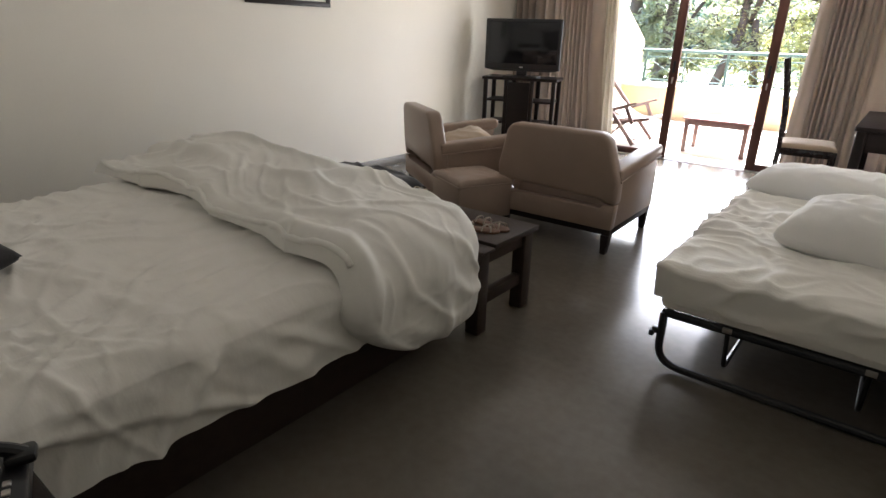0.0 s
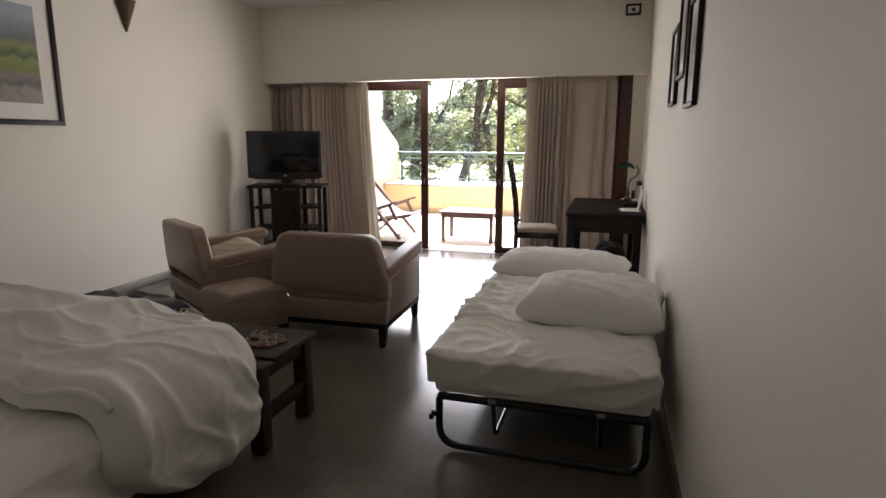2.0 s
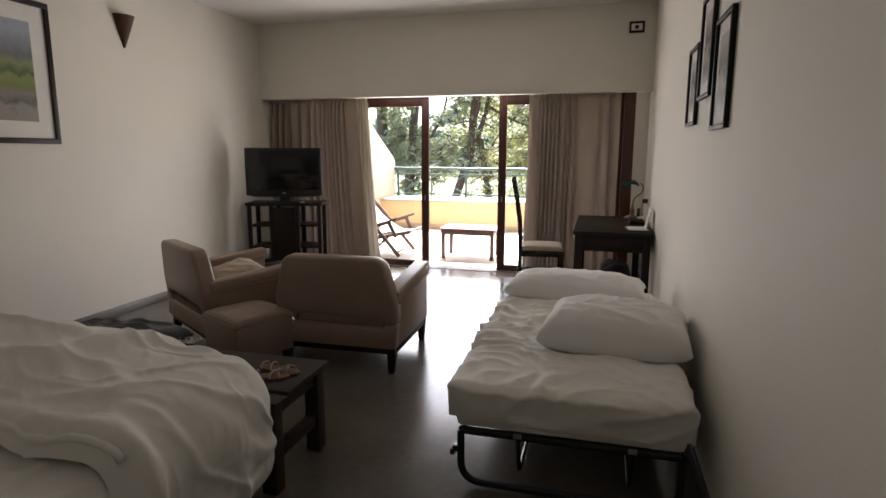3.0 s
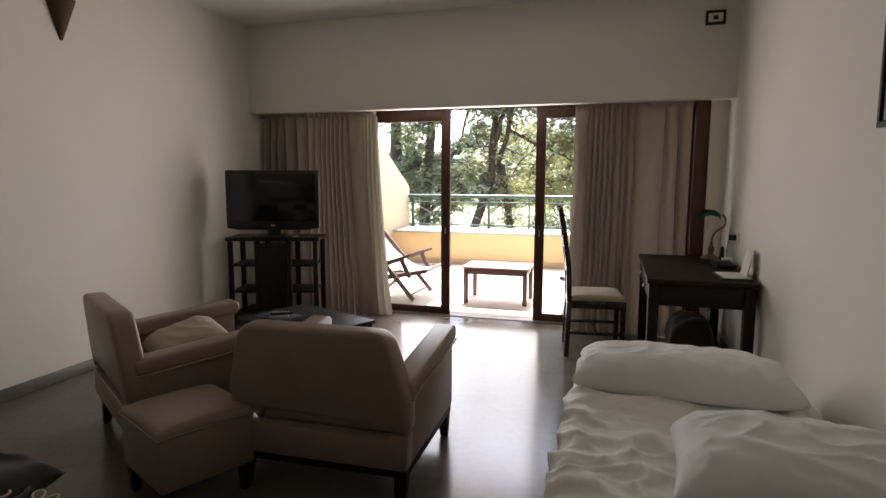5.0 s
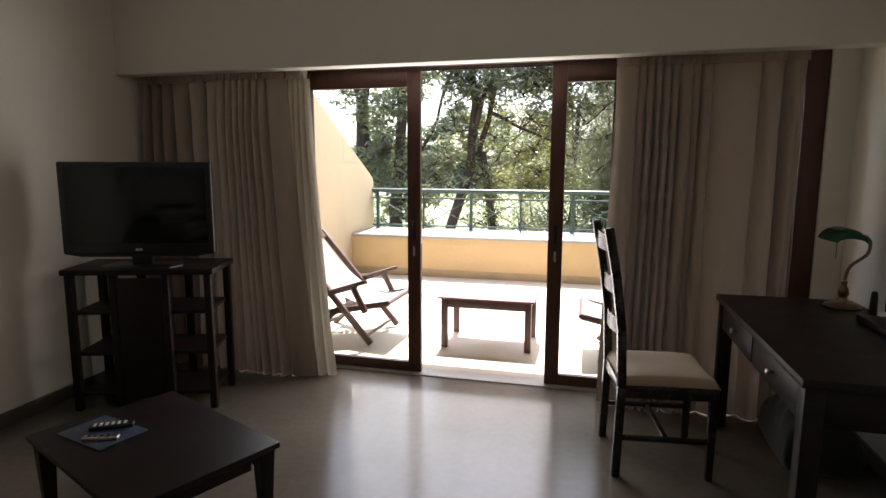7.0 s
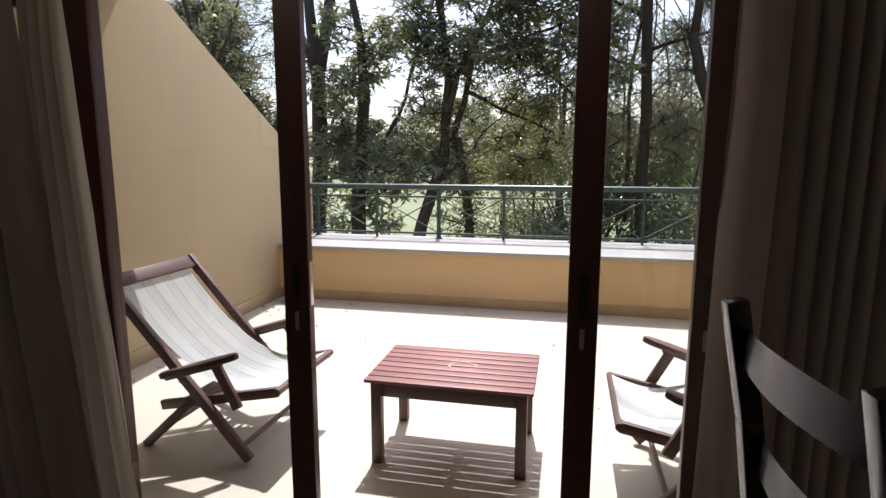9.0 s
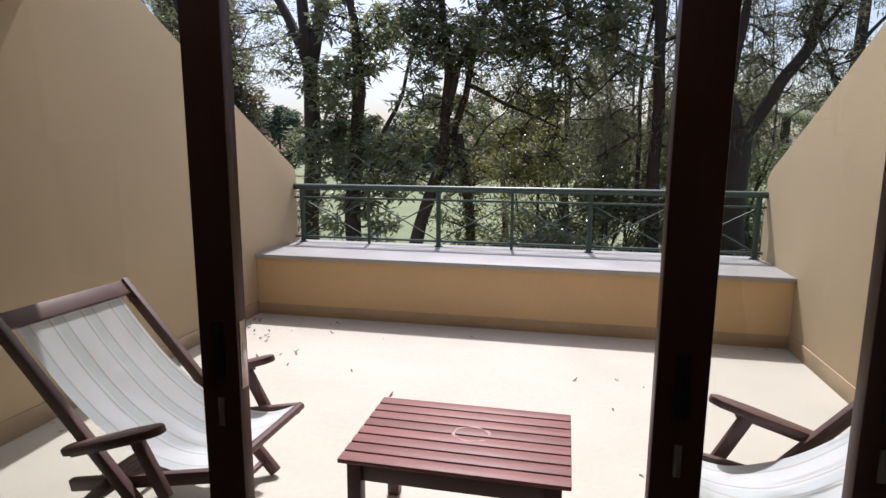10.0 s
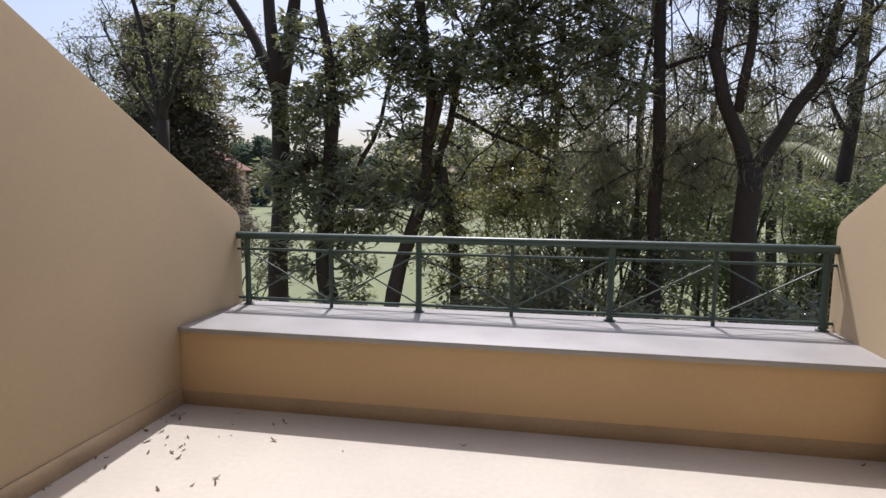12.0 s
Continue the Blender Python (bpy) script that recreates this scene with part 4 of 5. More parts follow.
part("cable", tube(arc([(-0.055, 0, -0.01), (-0.07, 0.01, -0.08), (-0.05, 0.05, -0.19), (-0.09, 0.02, -0.20)], 0.04), 0.003, 6), BLACK, socket)
speaker = thing("card_holder", pose(0.85, 6.86, 0.7855, 0, 0, 15), "small white folded card with a black pen holder", "stationery")
part("card", prism([(-0.035, 0), (0.035, 0), (0.0, 0.055)], "x", -0.04, 0.04, 0.001), PAPER, speaker)
part("pen_holder", lathe([(0.018, 0.0), (0.02, 0.005), (0.016, 0.10), (0.013, 0.13), (0.006, 0.135)], 14, (0.0, 0.09, 0)), BLACK, speaker)
pad_t = thing("notepad", pose(0.775, 6.18, 0.7855, 0, 0, 4), "white notepad in a black leather desk folder", "notepad")
part("folder", bx(-0.10, 0.10, -0.15, 0.15, 0, 0.010, 0.003), BLACK, pad_t)
part("pages", bx(-0.085, 0.085, -0.13, 0.13, 0.010, 0.016, 0.001), PAPER, pad_t)
card = thing("tent_card", pose(0.868, 6.22, 0.7855, 0, 0, 0), "cream information card standing against the wall", "card")
tent = bx(-0.004, 0.004, -0.10, 0.10, 0, 0.19, 0.001)
tent.transform(pose(-0.02, 0, 0.001, 0, 12, 0))
part("board", tent, PAPER, card)
bag = thing("bag", pose(0.62, 7.02, 0.0), "dark crumpled bag on the floor under the desk", "bag")
bagm = cushion(0.36, 0.50, 0.32, 17.0, 0.03, 36, 30, 0.4)
part("body", bagm, CHARCOAL, bag, sharp=180)

dchair = thing("desk_chair", pose(-0.165, 6.80, 0, 0, 0, 7), "dark ladder-back wooden chair with a cream padded seat", "chair")
for y in (-0.215, 0.215):
    pts = [(-0.235, y, 0.0), (-0.222, y, 0.46), (-0.235, y, 0.75), (-0.27, y, 1.0), (-0.315, y, 1.235)]
    part("back_post", join(*[beam(a, b, 0.036, 0.042, 0.004, (1, 0, 0)) for a, b in zip(pts, pts[1:])]), VARNISH, dchair)
    part("leg", taper_leg(0.21, y * 0.95, 0, 0.45, 0.020, 0.016), VARNISH, dchair)
    part("side_stretcher", bx(-0.21, 0.20, y - 0.011, y + 0.011, 0.19, 0.215, 0.003), VARNISH, dchair)
    part("side_rail", bx(-0.21, 0.23, y - 0.014, y + 0.014, 0.41, 0.475, 0.003), VARNISH, dchair)
for x in (0.215, -0.222):
    part("seat_rail", bx(x - 0.014, x + 0.014, -0.20, 0.20, 0.41, 0.475, 0.003), VARNISH, dchair)
part("front_stretcher", bx(-0.012, 0.012, -0.205, 0.205, 0.19, 0.212, 0.003), VARNISH, dchair)
for z, x in ((0.74, -0.232), (0.94, -0.256), (1.15, -0.298)):
    def slat_point(u, v, z=z, x=x):
        return (x - 0.03 * math.sin(math.pi * u) - 0.02 * v * 0, -0.20 + 0.40 * u, z - 0.034 + 0.070 * v + (0.012 * math.sin(math.pi * u) if v > 0.5 else 0))
    sl = grid(14, 3, slat_point)
    bmesh.ops.solidify(sl, geom=list(sl.faces), thickness=0.016)
    part("slat", sl, VARNISH, dchair)
sp = cushion(0.47, 0.46, 0.075, 4.0, 0.002, 26, 26, 0.2)
sp.transform(pose(0.0, 0, 0.452))
part("seat", sp, CREAM, dchair, "cream padded seat", 180)


# ---- pictures and fittings on the walls ----
def picture_mat(name, bands, noise_scale):
    m = mat(name, (0.3, 0.3, 0.3), 0.3, var=0.2, bump=0)
    nt = m.node_tree
    co = nt.nodes.new("ShaderNodeTexCoord")
    sep = nt.nodes.new("ShaderNodeSeparateXYZ")
    nt.links.new(co.outputs["Generated"], sep.inputs[0])
    ns = nt.nodes.new("ShaderNodeTexNoise")
    ns.inputs["Scale"].default_value, ns.inputs["Detail"].default_value = noise_scale, 6
    nt.links.new(co.outputs["Generated"], ns.inputs["Vector"])
    add = nt.nodes.new("ShaderNodeMath")
    add.operation = "MULTIPLY_ADD"
    add.inputs[1].default_value = 0.16
    nt.links.new(ns.outputs[0], add.inputs[0])
    nt.links.new(sep.outputs[2], add.inputs[2])
    r = nt.nodes.new("ShaderNodeValToRGB")
    e = r.color_ramp.elements
    e[0].position, e[0].color = bands[0][0], (*bands[0][1], 1)
    e[1].position, e[1].color = bands[-1][0], (*bands[-1][1], 1)
    for pos, c in bands[1:-1]:
        e.new(pos).color = (*c, 1)
    nt.links.new(add.outputs[0], r.inputs[0])
    nt.links.new(r.outputs[0], nt.nodes["Principled BSDF"].inputs["Base Color"])
    return m


LANDSCAPE = picture_mat("field_print", [(0.05, (0.26, 0.25, 0.23)), (0.22, (0.30, 0.28, 0.25)), (0.27, (0.14, 0.13, 0.13)), (0.36, (0.24, 0.22, 0.20)), (0.42, (0.19, 0.24, 0.07)), (0.52, (0.24, 0.29, 0.10)), (0.56, (0.10, 0.13, 0.06)), (0.66, (0.26, 0.30, 0.13)), (0.74, (0.17, 0.18, 0.19)), (0.98, (0.36, 0.40, 0.46))], 7)
GREYPRINT = picture_mat("grey_sketch_print", [(0.1, (0.5, 0.48, 0.44)), (0.3, (0.2, 0.19, 0.18)), (0.45, (0.42, 0.4, 0.37)), (0.7, (0.16, 0.15, 0.15)), (0.95, (0.5, 0.48, 0.45))], 5)


def framed(name, x, side, y0, y1, z0, z1, border, mount, print_mat, label, group=""):
    """A framed print on a wall at x that faces side (+1 east, -1 west)."""
    f = thing(name, pose(x, (y0 + y1) / 2, z0), label, "picture", group)
    w, h = (y1 - y0) / 2, z1 - z0
    d0, d1 = sorted((0.001 * side, 0.024 * side))
    for tag, args in (("frame_bar", (-w, w, 0, border)), ("frame_bar", (-w, w, h - border, h)), ("frame_bar", (-w, -w + border, border, h - border)), ("frame_bar", (w - border, w, border, h - border))):
        part(tag, bx(d0, d1, args[0], args[1], args[2], args[3], 0.004), DARK, f)
    a, b = sorted((0.002 * side, 0.010 * side))
    part("mount", bx(a, b, -w + border, w - border, border, h - border, 0), PAPER, f, "off-white card mount")
    a, b = sorted((0.0102 * side, 0.012 * side))
    part("print", bx(a, b, -w + border + mount, w - border - mount, border + mount, h - border - mount, 0), print_mat, f, "printed picture")
    return f


big_picture = framed("framed_print", LEFT, 1, 3.44, 4.31, 1.55, 2.62, 0.042, 0.125, LANDSCAPE, "large dark-framed print of green fields with a white mount")
bird = prism([(-0.10, 0.05), (-0.02, 0.03), (0.02, 0.12), (0.0, 0.22), (-0.03, 0.27), (-0.06, 0.33), (-0.10, 0.32), (-0.07, 0.27), (-0.12, 0.2), (-0.17, 0.1)], "x", 0.0122, 0.0128)
bird.transform(pose(0, -0.08, 0.19))
part("figure", bird, mat("grey_ink", (0.38, 0.36, 0.35), 0.5, var=0.3, scale=30), big_picture, "pale grey shape in the print")
framed("framed_print", RIGHT, -1, 4.05, 4.38, 1.65, 2.09, 0.022, 0.06, GREYPRINT, "small dark-framed grey print", "prints on the east wall")
framed("framed_print", RIGHT, -1, 3.64, 3.99, 1.77, 2.28, 0.022, 0.06, GREYPRINT, "small dark-framed grey print hung higher", "prints on the east wall")
framed("framed_print", RIGHT, -1, 3.20, 3.54, 1.60, 2.09, 0.022, 0.06, GREYPRINT, "small dark-framed grey print", "prints on the east wall")

sconce = thing("wall_sconce", pose(LEFT, 5.07, 2.42), "brown clay cone wall light, unlit", "wall light")


def sconce_point(u, v):
    a = math.pi * (u - 0.5)
    r = 0.010 + 0.100 * v
    return (r * math.cos(a) * 0.9 + 0.001, r * math.sin(a), 0.28 * v)


sc = grid(18, 10, sconce_point)
bmesh.ops.solidify(sc, geom=list(sc.faces), thickness=0.006)
part("shade", sc, TERRACOTTA, sconce)
vent = thing("wall_panel", pose(0.722, FRONT, 2.752), "small dark-framed control panel above the curtains", "panel")
for args in ((-0.078, 0.078, 0, 0.022), (-0.078, 0.078, 0.093, 0.115), (-0.078, -0.056, 0.022, 0.093), (0.056, 0.078, 0.022, 0.093)):
    part("frame_bar", bx(args[0], args[1], -0.016, -0.001, args[2], args[3], 0.003), DARK, vent)
part("face", bx(-0.056, 0.056, -0.010, -0.001, 0.022, 0.093, 0), PAPER, vent, "grey centre plate")
part("knob", bx(-0.02, 0.02, -0.016, -0.010, 0.04, 0.075, 0.003), BLACK, vent)


# ---- terrace ----
TX0, TX1, LEDGE, RAILY = -3.812, 0.772, 11.385, 12.206
structure("terrace_slab", bx(TX0 - 0.25, TX1 + 0.25, 7.80, LEDGE + 0.05, -0.3, -0.0025, 0), GROUT, "mortar bed of the terrace")
structure("parapet", bx(TX0, TX1, LEDGE, 12.33, -3.2, 0.535, 0.004), YELLOW, "low ochre rendered parapet wall")
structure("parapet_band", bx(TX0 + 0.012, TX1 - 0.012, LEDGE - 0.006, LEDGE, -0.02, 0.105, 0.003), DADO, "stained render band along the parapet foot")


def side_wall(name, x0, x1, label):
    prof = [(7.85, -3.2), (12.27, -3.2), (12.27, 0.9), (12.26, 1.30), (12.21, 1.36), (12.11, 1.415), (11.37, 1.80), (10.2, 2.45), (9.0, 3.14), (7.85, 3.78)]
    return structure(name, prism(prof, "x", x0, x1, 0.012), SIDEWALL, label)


side_wall("wall_terrace_west", TX0 - 0.2, TX0, "rendered side wall with a sloping top, tan darkened for shade")
side_wall("wall_terrace_east", TX1, TX1 + 0.2, "rendered side wall with a sloping top, tan darkened for shade")
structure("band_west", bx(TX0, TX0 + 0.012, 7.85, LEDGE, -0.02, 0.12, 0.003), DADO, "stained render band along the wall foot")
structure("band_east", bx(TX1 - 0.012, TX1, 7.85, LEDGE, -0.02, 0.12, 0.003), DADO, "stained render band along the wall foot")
structure("canopy_slab", bx(TX0 - 0.2, TX1 + 0.2, 7.85, 9.5, 2.80, 3.0, 0.01), PLASTER, "rendered slab of the floor above")
structure("house_wall", bx(-12, 9, 7.86, 8.0, 3.0, 6.5, 0), PLASTER, "rendered house wall above the terrace")

railing = thing("railing", pose(0, RAILY, 0.572), "dark green metal balcony railing on the parapet", "railing")
posts = [-3.724, -2.985, -2.245, -1.503, -0.76, -0.025, 0.708]
for i, x in enumerate(posts):
    r = 0.024 if i % 2 == 0 else 0.015
    part("post", tube([(x, 0, 0.0), (x, 0, 0.56)], r, 14), RAIL, railing)
    if i % 2 == 0:
        part("base_plate", lathe([(0.045, 0), (0.045, 0.006), (0.028, 0.012), (0.026, 0.03)], 16, (x, 0, 0.0)), RAIL, railing)
part("top_rail", tube([(TX0 + 0.002, 0, 0.585), (TX1 - 0.002, 0, 0.585)], 0.031, 16), RAIL, railing)
part("upper_bar", tube([(TX0 + 0.002, 0, 0.472), (TX1 - 0.002, 0, 0.472)], 0.011, 10), RAIL, railing)
part("lower_bar", tube([(TX0 + 0.002, 0, 0.055), (TX1 - 0.002, 0, 0.055)], 0.012, 10), RAIL, railing)
for a, b in zip(posts, posts[1:]):
    part("brace", tube([(a, 0.004, 0.062), (b, 0.004, 0.466)], 0.0065, 8), RAIL, railing)
    part("brace", tube([(a, -0.010, 0.466), (b, -0.010, 0.062)], 0.0065, 8), RAIL, railing)

table = thing("terrace_table", pose(-1.343, 8.605, 0.0, 0, 0, 0), "low red-stained slatted wooden table on the terrace", "table")
for i in range(8):
    y = -0.275 + i * 0.0690
    part("slat", bx(-0.408, 0.408, y, y + 0.0600, 0.419, 0.437, 0.005), REDWOOD, table)
for y in (-0.235, 0.235):
    part("apron", bx(-0.33, 0.33, y - 0.011, y + 0.011, 0.345, 0.415, 0.003), DECKWOOD, table)
for x in (-0.352, 0.352):
    part("apron", bx(x - 0.011, x + 0.011, -0.21, 0.21, 0.345, 0.415, 0.003), DECKWOOD, table)
    for y in (-0.235, 0.235):
        part("leg", bx(x - 0.026, x + 0.026, y - 0.026, y + 0.026, 0.0, 0.4145, 0.004), DECKWOOD, table)
part("centre_bar", bx(-0.02, 0.02, -0.22, 0.22, 0.395, 0.4215, 0.002), DECKWOOD, table)
ring = bmesh.new()
for a in range(34):
    p = [(math.cos(t) * r * 1.25, math.sin(t) * r) for t, r in ((a * 0.165, 0.052), ((a + 1) * 0.165, 0.052), ((a + 1) * 0.165, 0.060 + 0.004 * math.sin(a)), (a * 0.165, 0.060 + 0.004 * math.sin(a - 1)))]
    ring.faces.new([ring.verts.new((x + 0.03, y + 0.01, 0.4376)) for x, y in p])
part("water_mark", ring, mat("pale_water_mark", (0.40, 0.25, 0.22), 0.6, var=0.3, scale=30), table, "pale ring-shaped water mark")


def deck_chair(m, label):
    """Faces +x: back frame, seat frame, crossed legs, paddle arms and a slung canvas."""
    c = thing("deck_chair", m, label, "deck chair", "terrace deck chairs")
    top, low = (-0.50, 0.90), (0.20, 0.115)
    for y in (-0.285, 0.285):
        part("back_post", beam((top[0], y, top[1]), (0.28, y, 0.02), 0.030, 0.052, 0.006, (1, 0, 0)), DECKWOOD, c)
        yi = y * 0.88
        part("seat_rail", beam((-0.24, yi, 0.235), (0.43, yi, 0.375), 0.028, 0.05, 0.006), DECKWOOD, c)
        part("rear_leg", beam((-0.36, yi, 0.0), (0.0, yi, 0.33), 0.028, 0.046, 0.005), DECKWOOD, c)
        yo = y * 1.13
        arm = [(-0.235, 0.0), (-0.225, 0.022), (-0.20, 0.030), (0.06, 0.042), (0.19, 0.032), (0.225, 0.012), (0.225, -0.012), (0.19, -0.032), (0.06, -0.042), (-0.20, -0.030), (-0.225, -0.022)]
        pad_a = prism([(x, yy + yo) for x, yy in arm], "z", 0.484, 0.516, 0.008)
        pad_a.transform(Matrix.Translation((0.055, 0, 0.50)) @ pose(0, 0, 0, 0, -18, 0) @ Matrix.Translation((0, 0, -0.50)))
        part("armrest", pad_a, DECKWOOD, c)
        part("arm_bearer", beam((-0.15, yo * 0.97, 0.418), (0.17, yo * 0.97, 0.522), 0.022, 0.036, 0.004), DECKWOOD, c)
        part("arm_post", beam((0.13, yo * 0.95, 0.515), (0.245, yo * 0.95, 0.295), 0.024, 0.050, 0.004), DECKWOOD, c)
        part("pin", tube([(-0.43, y - 0.03 if y < 0 else y + 0.03, 0.815), (-0.43, y * 0.9, 0.815)], 0.011, 8), DECKWOOD, c)
    part("top_bar", beam((-0.47, -0.275, 0.87), (-0.47, 0.275, 0.87), 0.024, 0.074, 0.004, (-0.7, 0, 0.8)), DECKWOOD, c)
    part("front_bar", tube([(0.43, -0.27, 0.378), (0.43, 0.27, 0.378)], 0.019, 10), DECKWOOD, c)
    part("rear_stretcher", tube([(-0.24, -0.25, 0.11), (-0.24, 0.25, 0.11)], 0.014, 8), DECKWOOD, c)
    part("front_stretcher", tube([(0.22, -0.29, 0.07), (0.22, 0.29, 0.07)], 0.014, 8), DECKWOOD, c)
    for i in range(8):
        x = -0.17 + i * 0.042
        part("seat_slat", bx(x, x + 0.022, -0.235, 0.235, 0.222 + (x + 0.24) * 0.21, 0.234 + (x + 0.24) * 0.21, 0.003), DECKWOOD, c)

    def cloth(u, v):
        a, b, d = Vector((-0.455, 0, 0.835)), Vector((0.03, 0, 0.155)), Vector((0.425, 0, 0.40))
        p = a * (1 - u) ** 2 + b * 2 * u * (1 - u) + d * u * u
        wy = (v - 0.5) * (0.46 + 0.0 * u)
        return (p.x, wy, p.z + 0.018 * (2 * v - 1) ** 2 * math.sin(math.pi * u) + 0.006 * n3(u * 6, v * 5, 3.0))
    cl = grid(40, 16, cloth)
    bmesh.ops.solidify(cl, geom=list(cl.faces), thickness=0.003)
    part("canvas", cl, CANVAS, c, "white canvas with pale grey stripes", 60)
    return c


deck = deck_chair(pose(-2.57, 8.535, 0, 0, 0, -2) @ Matrix.Diagonal((1, 1.12, 1, 1)), "wooden deck chair with a striped white canvas sling")
deck2 = copy_thing(deck, pose(-0.14, 8.50, 0, 0, 0, 180))


# ---- trees and distance ----
GROUND = -3.0
structure("ground", grid(60, 60, lambda u, v: (-900 + 1800 * u, 12.37 + 1500 * v ** 2, GROUND + (0.9 * n3(u * 9, v * 9, 3) if v > 0.12 else 0) - 0.6 * min(1, v * 6))), GRASS, "wide mown green lawn", 180)


def leaves(points, size, aspect, droop, seed, jitter=1.0, whorl=1):
    """Folded pointed leaves, one at each point, hanging outwards."""
    rs = np.random.RandomState(seed)
    n = len(points)
    pts = np.asarray(points)
    az = rs.uniform(0, 2 * np.pi, n)
    el = -droop + rs.normal(0, 0.45 * jitter, n)
    if whorl > 1:
        # leaves stand in rosettes round the twig tips
        k = np.arange(n) % whorl
        tip = np.repeat(np.arange(0, n, whorl), whorl)[:n]
        pts = pts[tip] + rs.normal(0, size * 0.12, (n, 3))
        az = az[tip] + k * 2 * np.pi / whorl + rs.normal(0, 0.2, n)
        el = -droop * 0.9 + 0.9 * (k % 3) * 0.45 + rs.normal(0, 0.25, n)
    way = np.stack([np.cos(az) * np.cos(el), np.sin(az) * np.cos(el), np.sin(el)], 1)
    side = np.stack([-np.sin(az), np.cos(az), rs.normal(0, 0.5, n)], 1)
    side /= np.linalg.norm(side, axis=1)[:, None]
    up = np.cross(side, way)
    ln = size * rs.uniform(0.6, 1.3, n)[:, None]
    wd = ln * aspect
    a, b = pts, pts + way * ln
    mid = pts + way * ln * 0.45 - up * wd * 0.25
    l, r = mid + side * wd * 0.5 + up * wd * 0.3, mid - side * wd * 0.5 + up * wd * 0.3
    verts = np.stack([a, l, b, r, mid], 1).reshape(-1, 3)
    k = np.arange(n)[:, None] * 5
    faces = np.concatenate([k + [[0, 4, 1]], k + [[1, 4, 2]], k + [[0, 3, 4]], k + [[3, 2, 4]]], 1).reshape(-1, 3)
    return verts, faces


def crown(name, verts, faces, material, parent, label=""):
    me = bpy.data.meshes.new(name)
    me.from_pydata(verts.tolist(), [], faces.tolist())
    me.materials.append(material)
    ob = new(name, me)
    ob.parent = parent
    if label:
        tagged(ob, label)
    return ob


def clumps(centres, per, spread, seed):
    rs = np.random.RandomState(seed)
    out = []
    for c, r in centres:
        d = rs.normal(0, 1, (int(per * r * r), 3))
        d /= np.linalg.norm(d, axis=1)[:, None] + 1e-6
        out.append(np.asarray(c) + d * (r * rs.uniform(0.25, 1.0, len(d)) ** 0.6)[:, None] * np.array([1, 1, 0.8]) * spread)
    return np.concatenate(out)


def limb(p, q, r0, r1, seed, bend=0.06, n=9):
    p, q = Vector(p), Vector(q)
    ln = (q - p).length
    pts, rad = [], []
    for i in range(n + 1):
        t = i / n
        k = math.sin(math.pi * t) * ln * bend
        pts.append(p.lerp(q, t) + Vector((n3(t * 2.5, seed), n3(t * 2.5, seed + 9), 0.4 * n3(t * 2, seed + 4))) * k)
        rad.append((r0 * (1 - t) + r1 * t) * (1 + 0.10 * n3(t * 9, seed + 2)))
    return tube(pts, rad, 10), pts


def tree(at, limbs, foliage, label, leaf=LEAF_DARK, size=0.2, aspect=0.3, droop=0.5, per=260, seed=1, whorl=1):
    """limbs: (start, end, radius at start and end) beside at; foliage: (centre, radius) beside at."""
    t = thing("tree", pose(*at), label, "tree")
    rnd = random.Random(seed)
    bms = []
    for i, (p, q, r0, r1) in enumerate(limbs):
        bm, pts = limb(p, q, r0, r1, seed * 3.1 + i)
        part("trunk" if i == 0 else "limb", bm, BARK, t, sharp=180)
    if foliage:
        tw = []
        nodes = [Vector(p).lerp(Vector(q), 0.06 * j) for p, q, _, _ in limbs for j in range(4, 17)]
        order = sorted(foliage, key=lambda cr: min((s - Vector(cr[0])).length for s in nodes))
        for c, r in order:
            near = min(nodes, key=lambda s: (s - Vector(c)).length + 0.6 * max(0.0, s.z - c[2]))
            nodes.append(Vector(c))
            tw.append(limb(near, Vector(c), 0.022, 0.010, seed + c[0], 0.15, 6)[0])
            for k in range(5):
                e = Vector(c) + Vector((rnd.uniform(-1, 1), rnd.uniform(-1, 1), rnd.uniform(-0.8, 0.8))) * r * 0.8
                tw.append(limb(Vector(c).lerp(near, 0.3), e, 0.014, 0.005, seed + k + c[1], 0.15, 4)[0])
        tagged(part("twig", join(*tw), BARK, t, sharp=180), kind="stuff")
    pts = clumps(foliage, per, 1.0, seed)
    v, f = leaves(pts, size, aspect, droop, seed, 1.0, whorl)
    crown("crown", v, f, leaf, t)
    return t


def scatter(x0, x1, z0, z1, y0, y1, n, r0, r1, seed):
    rnd = random.Random(seed)
    return [((rnd.uniform(x0, x1), rnd.uniform(y0, y1), rnd.uniform(z0, z1)), rnd.uniform(r0, r1)) for _ in range(n)]


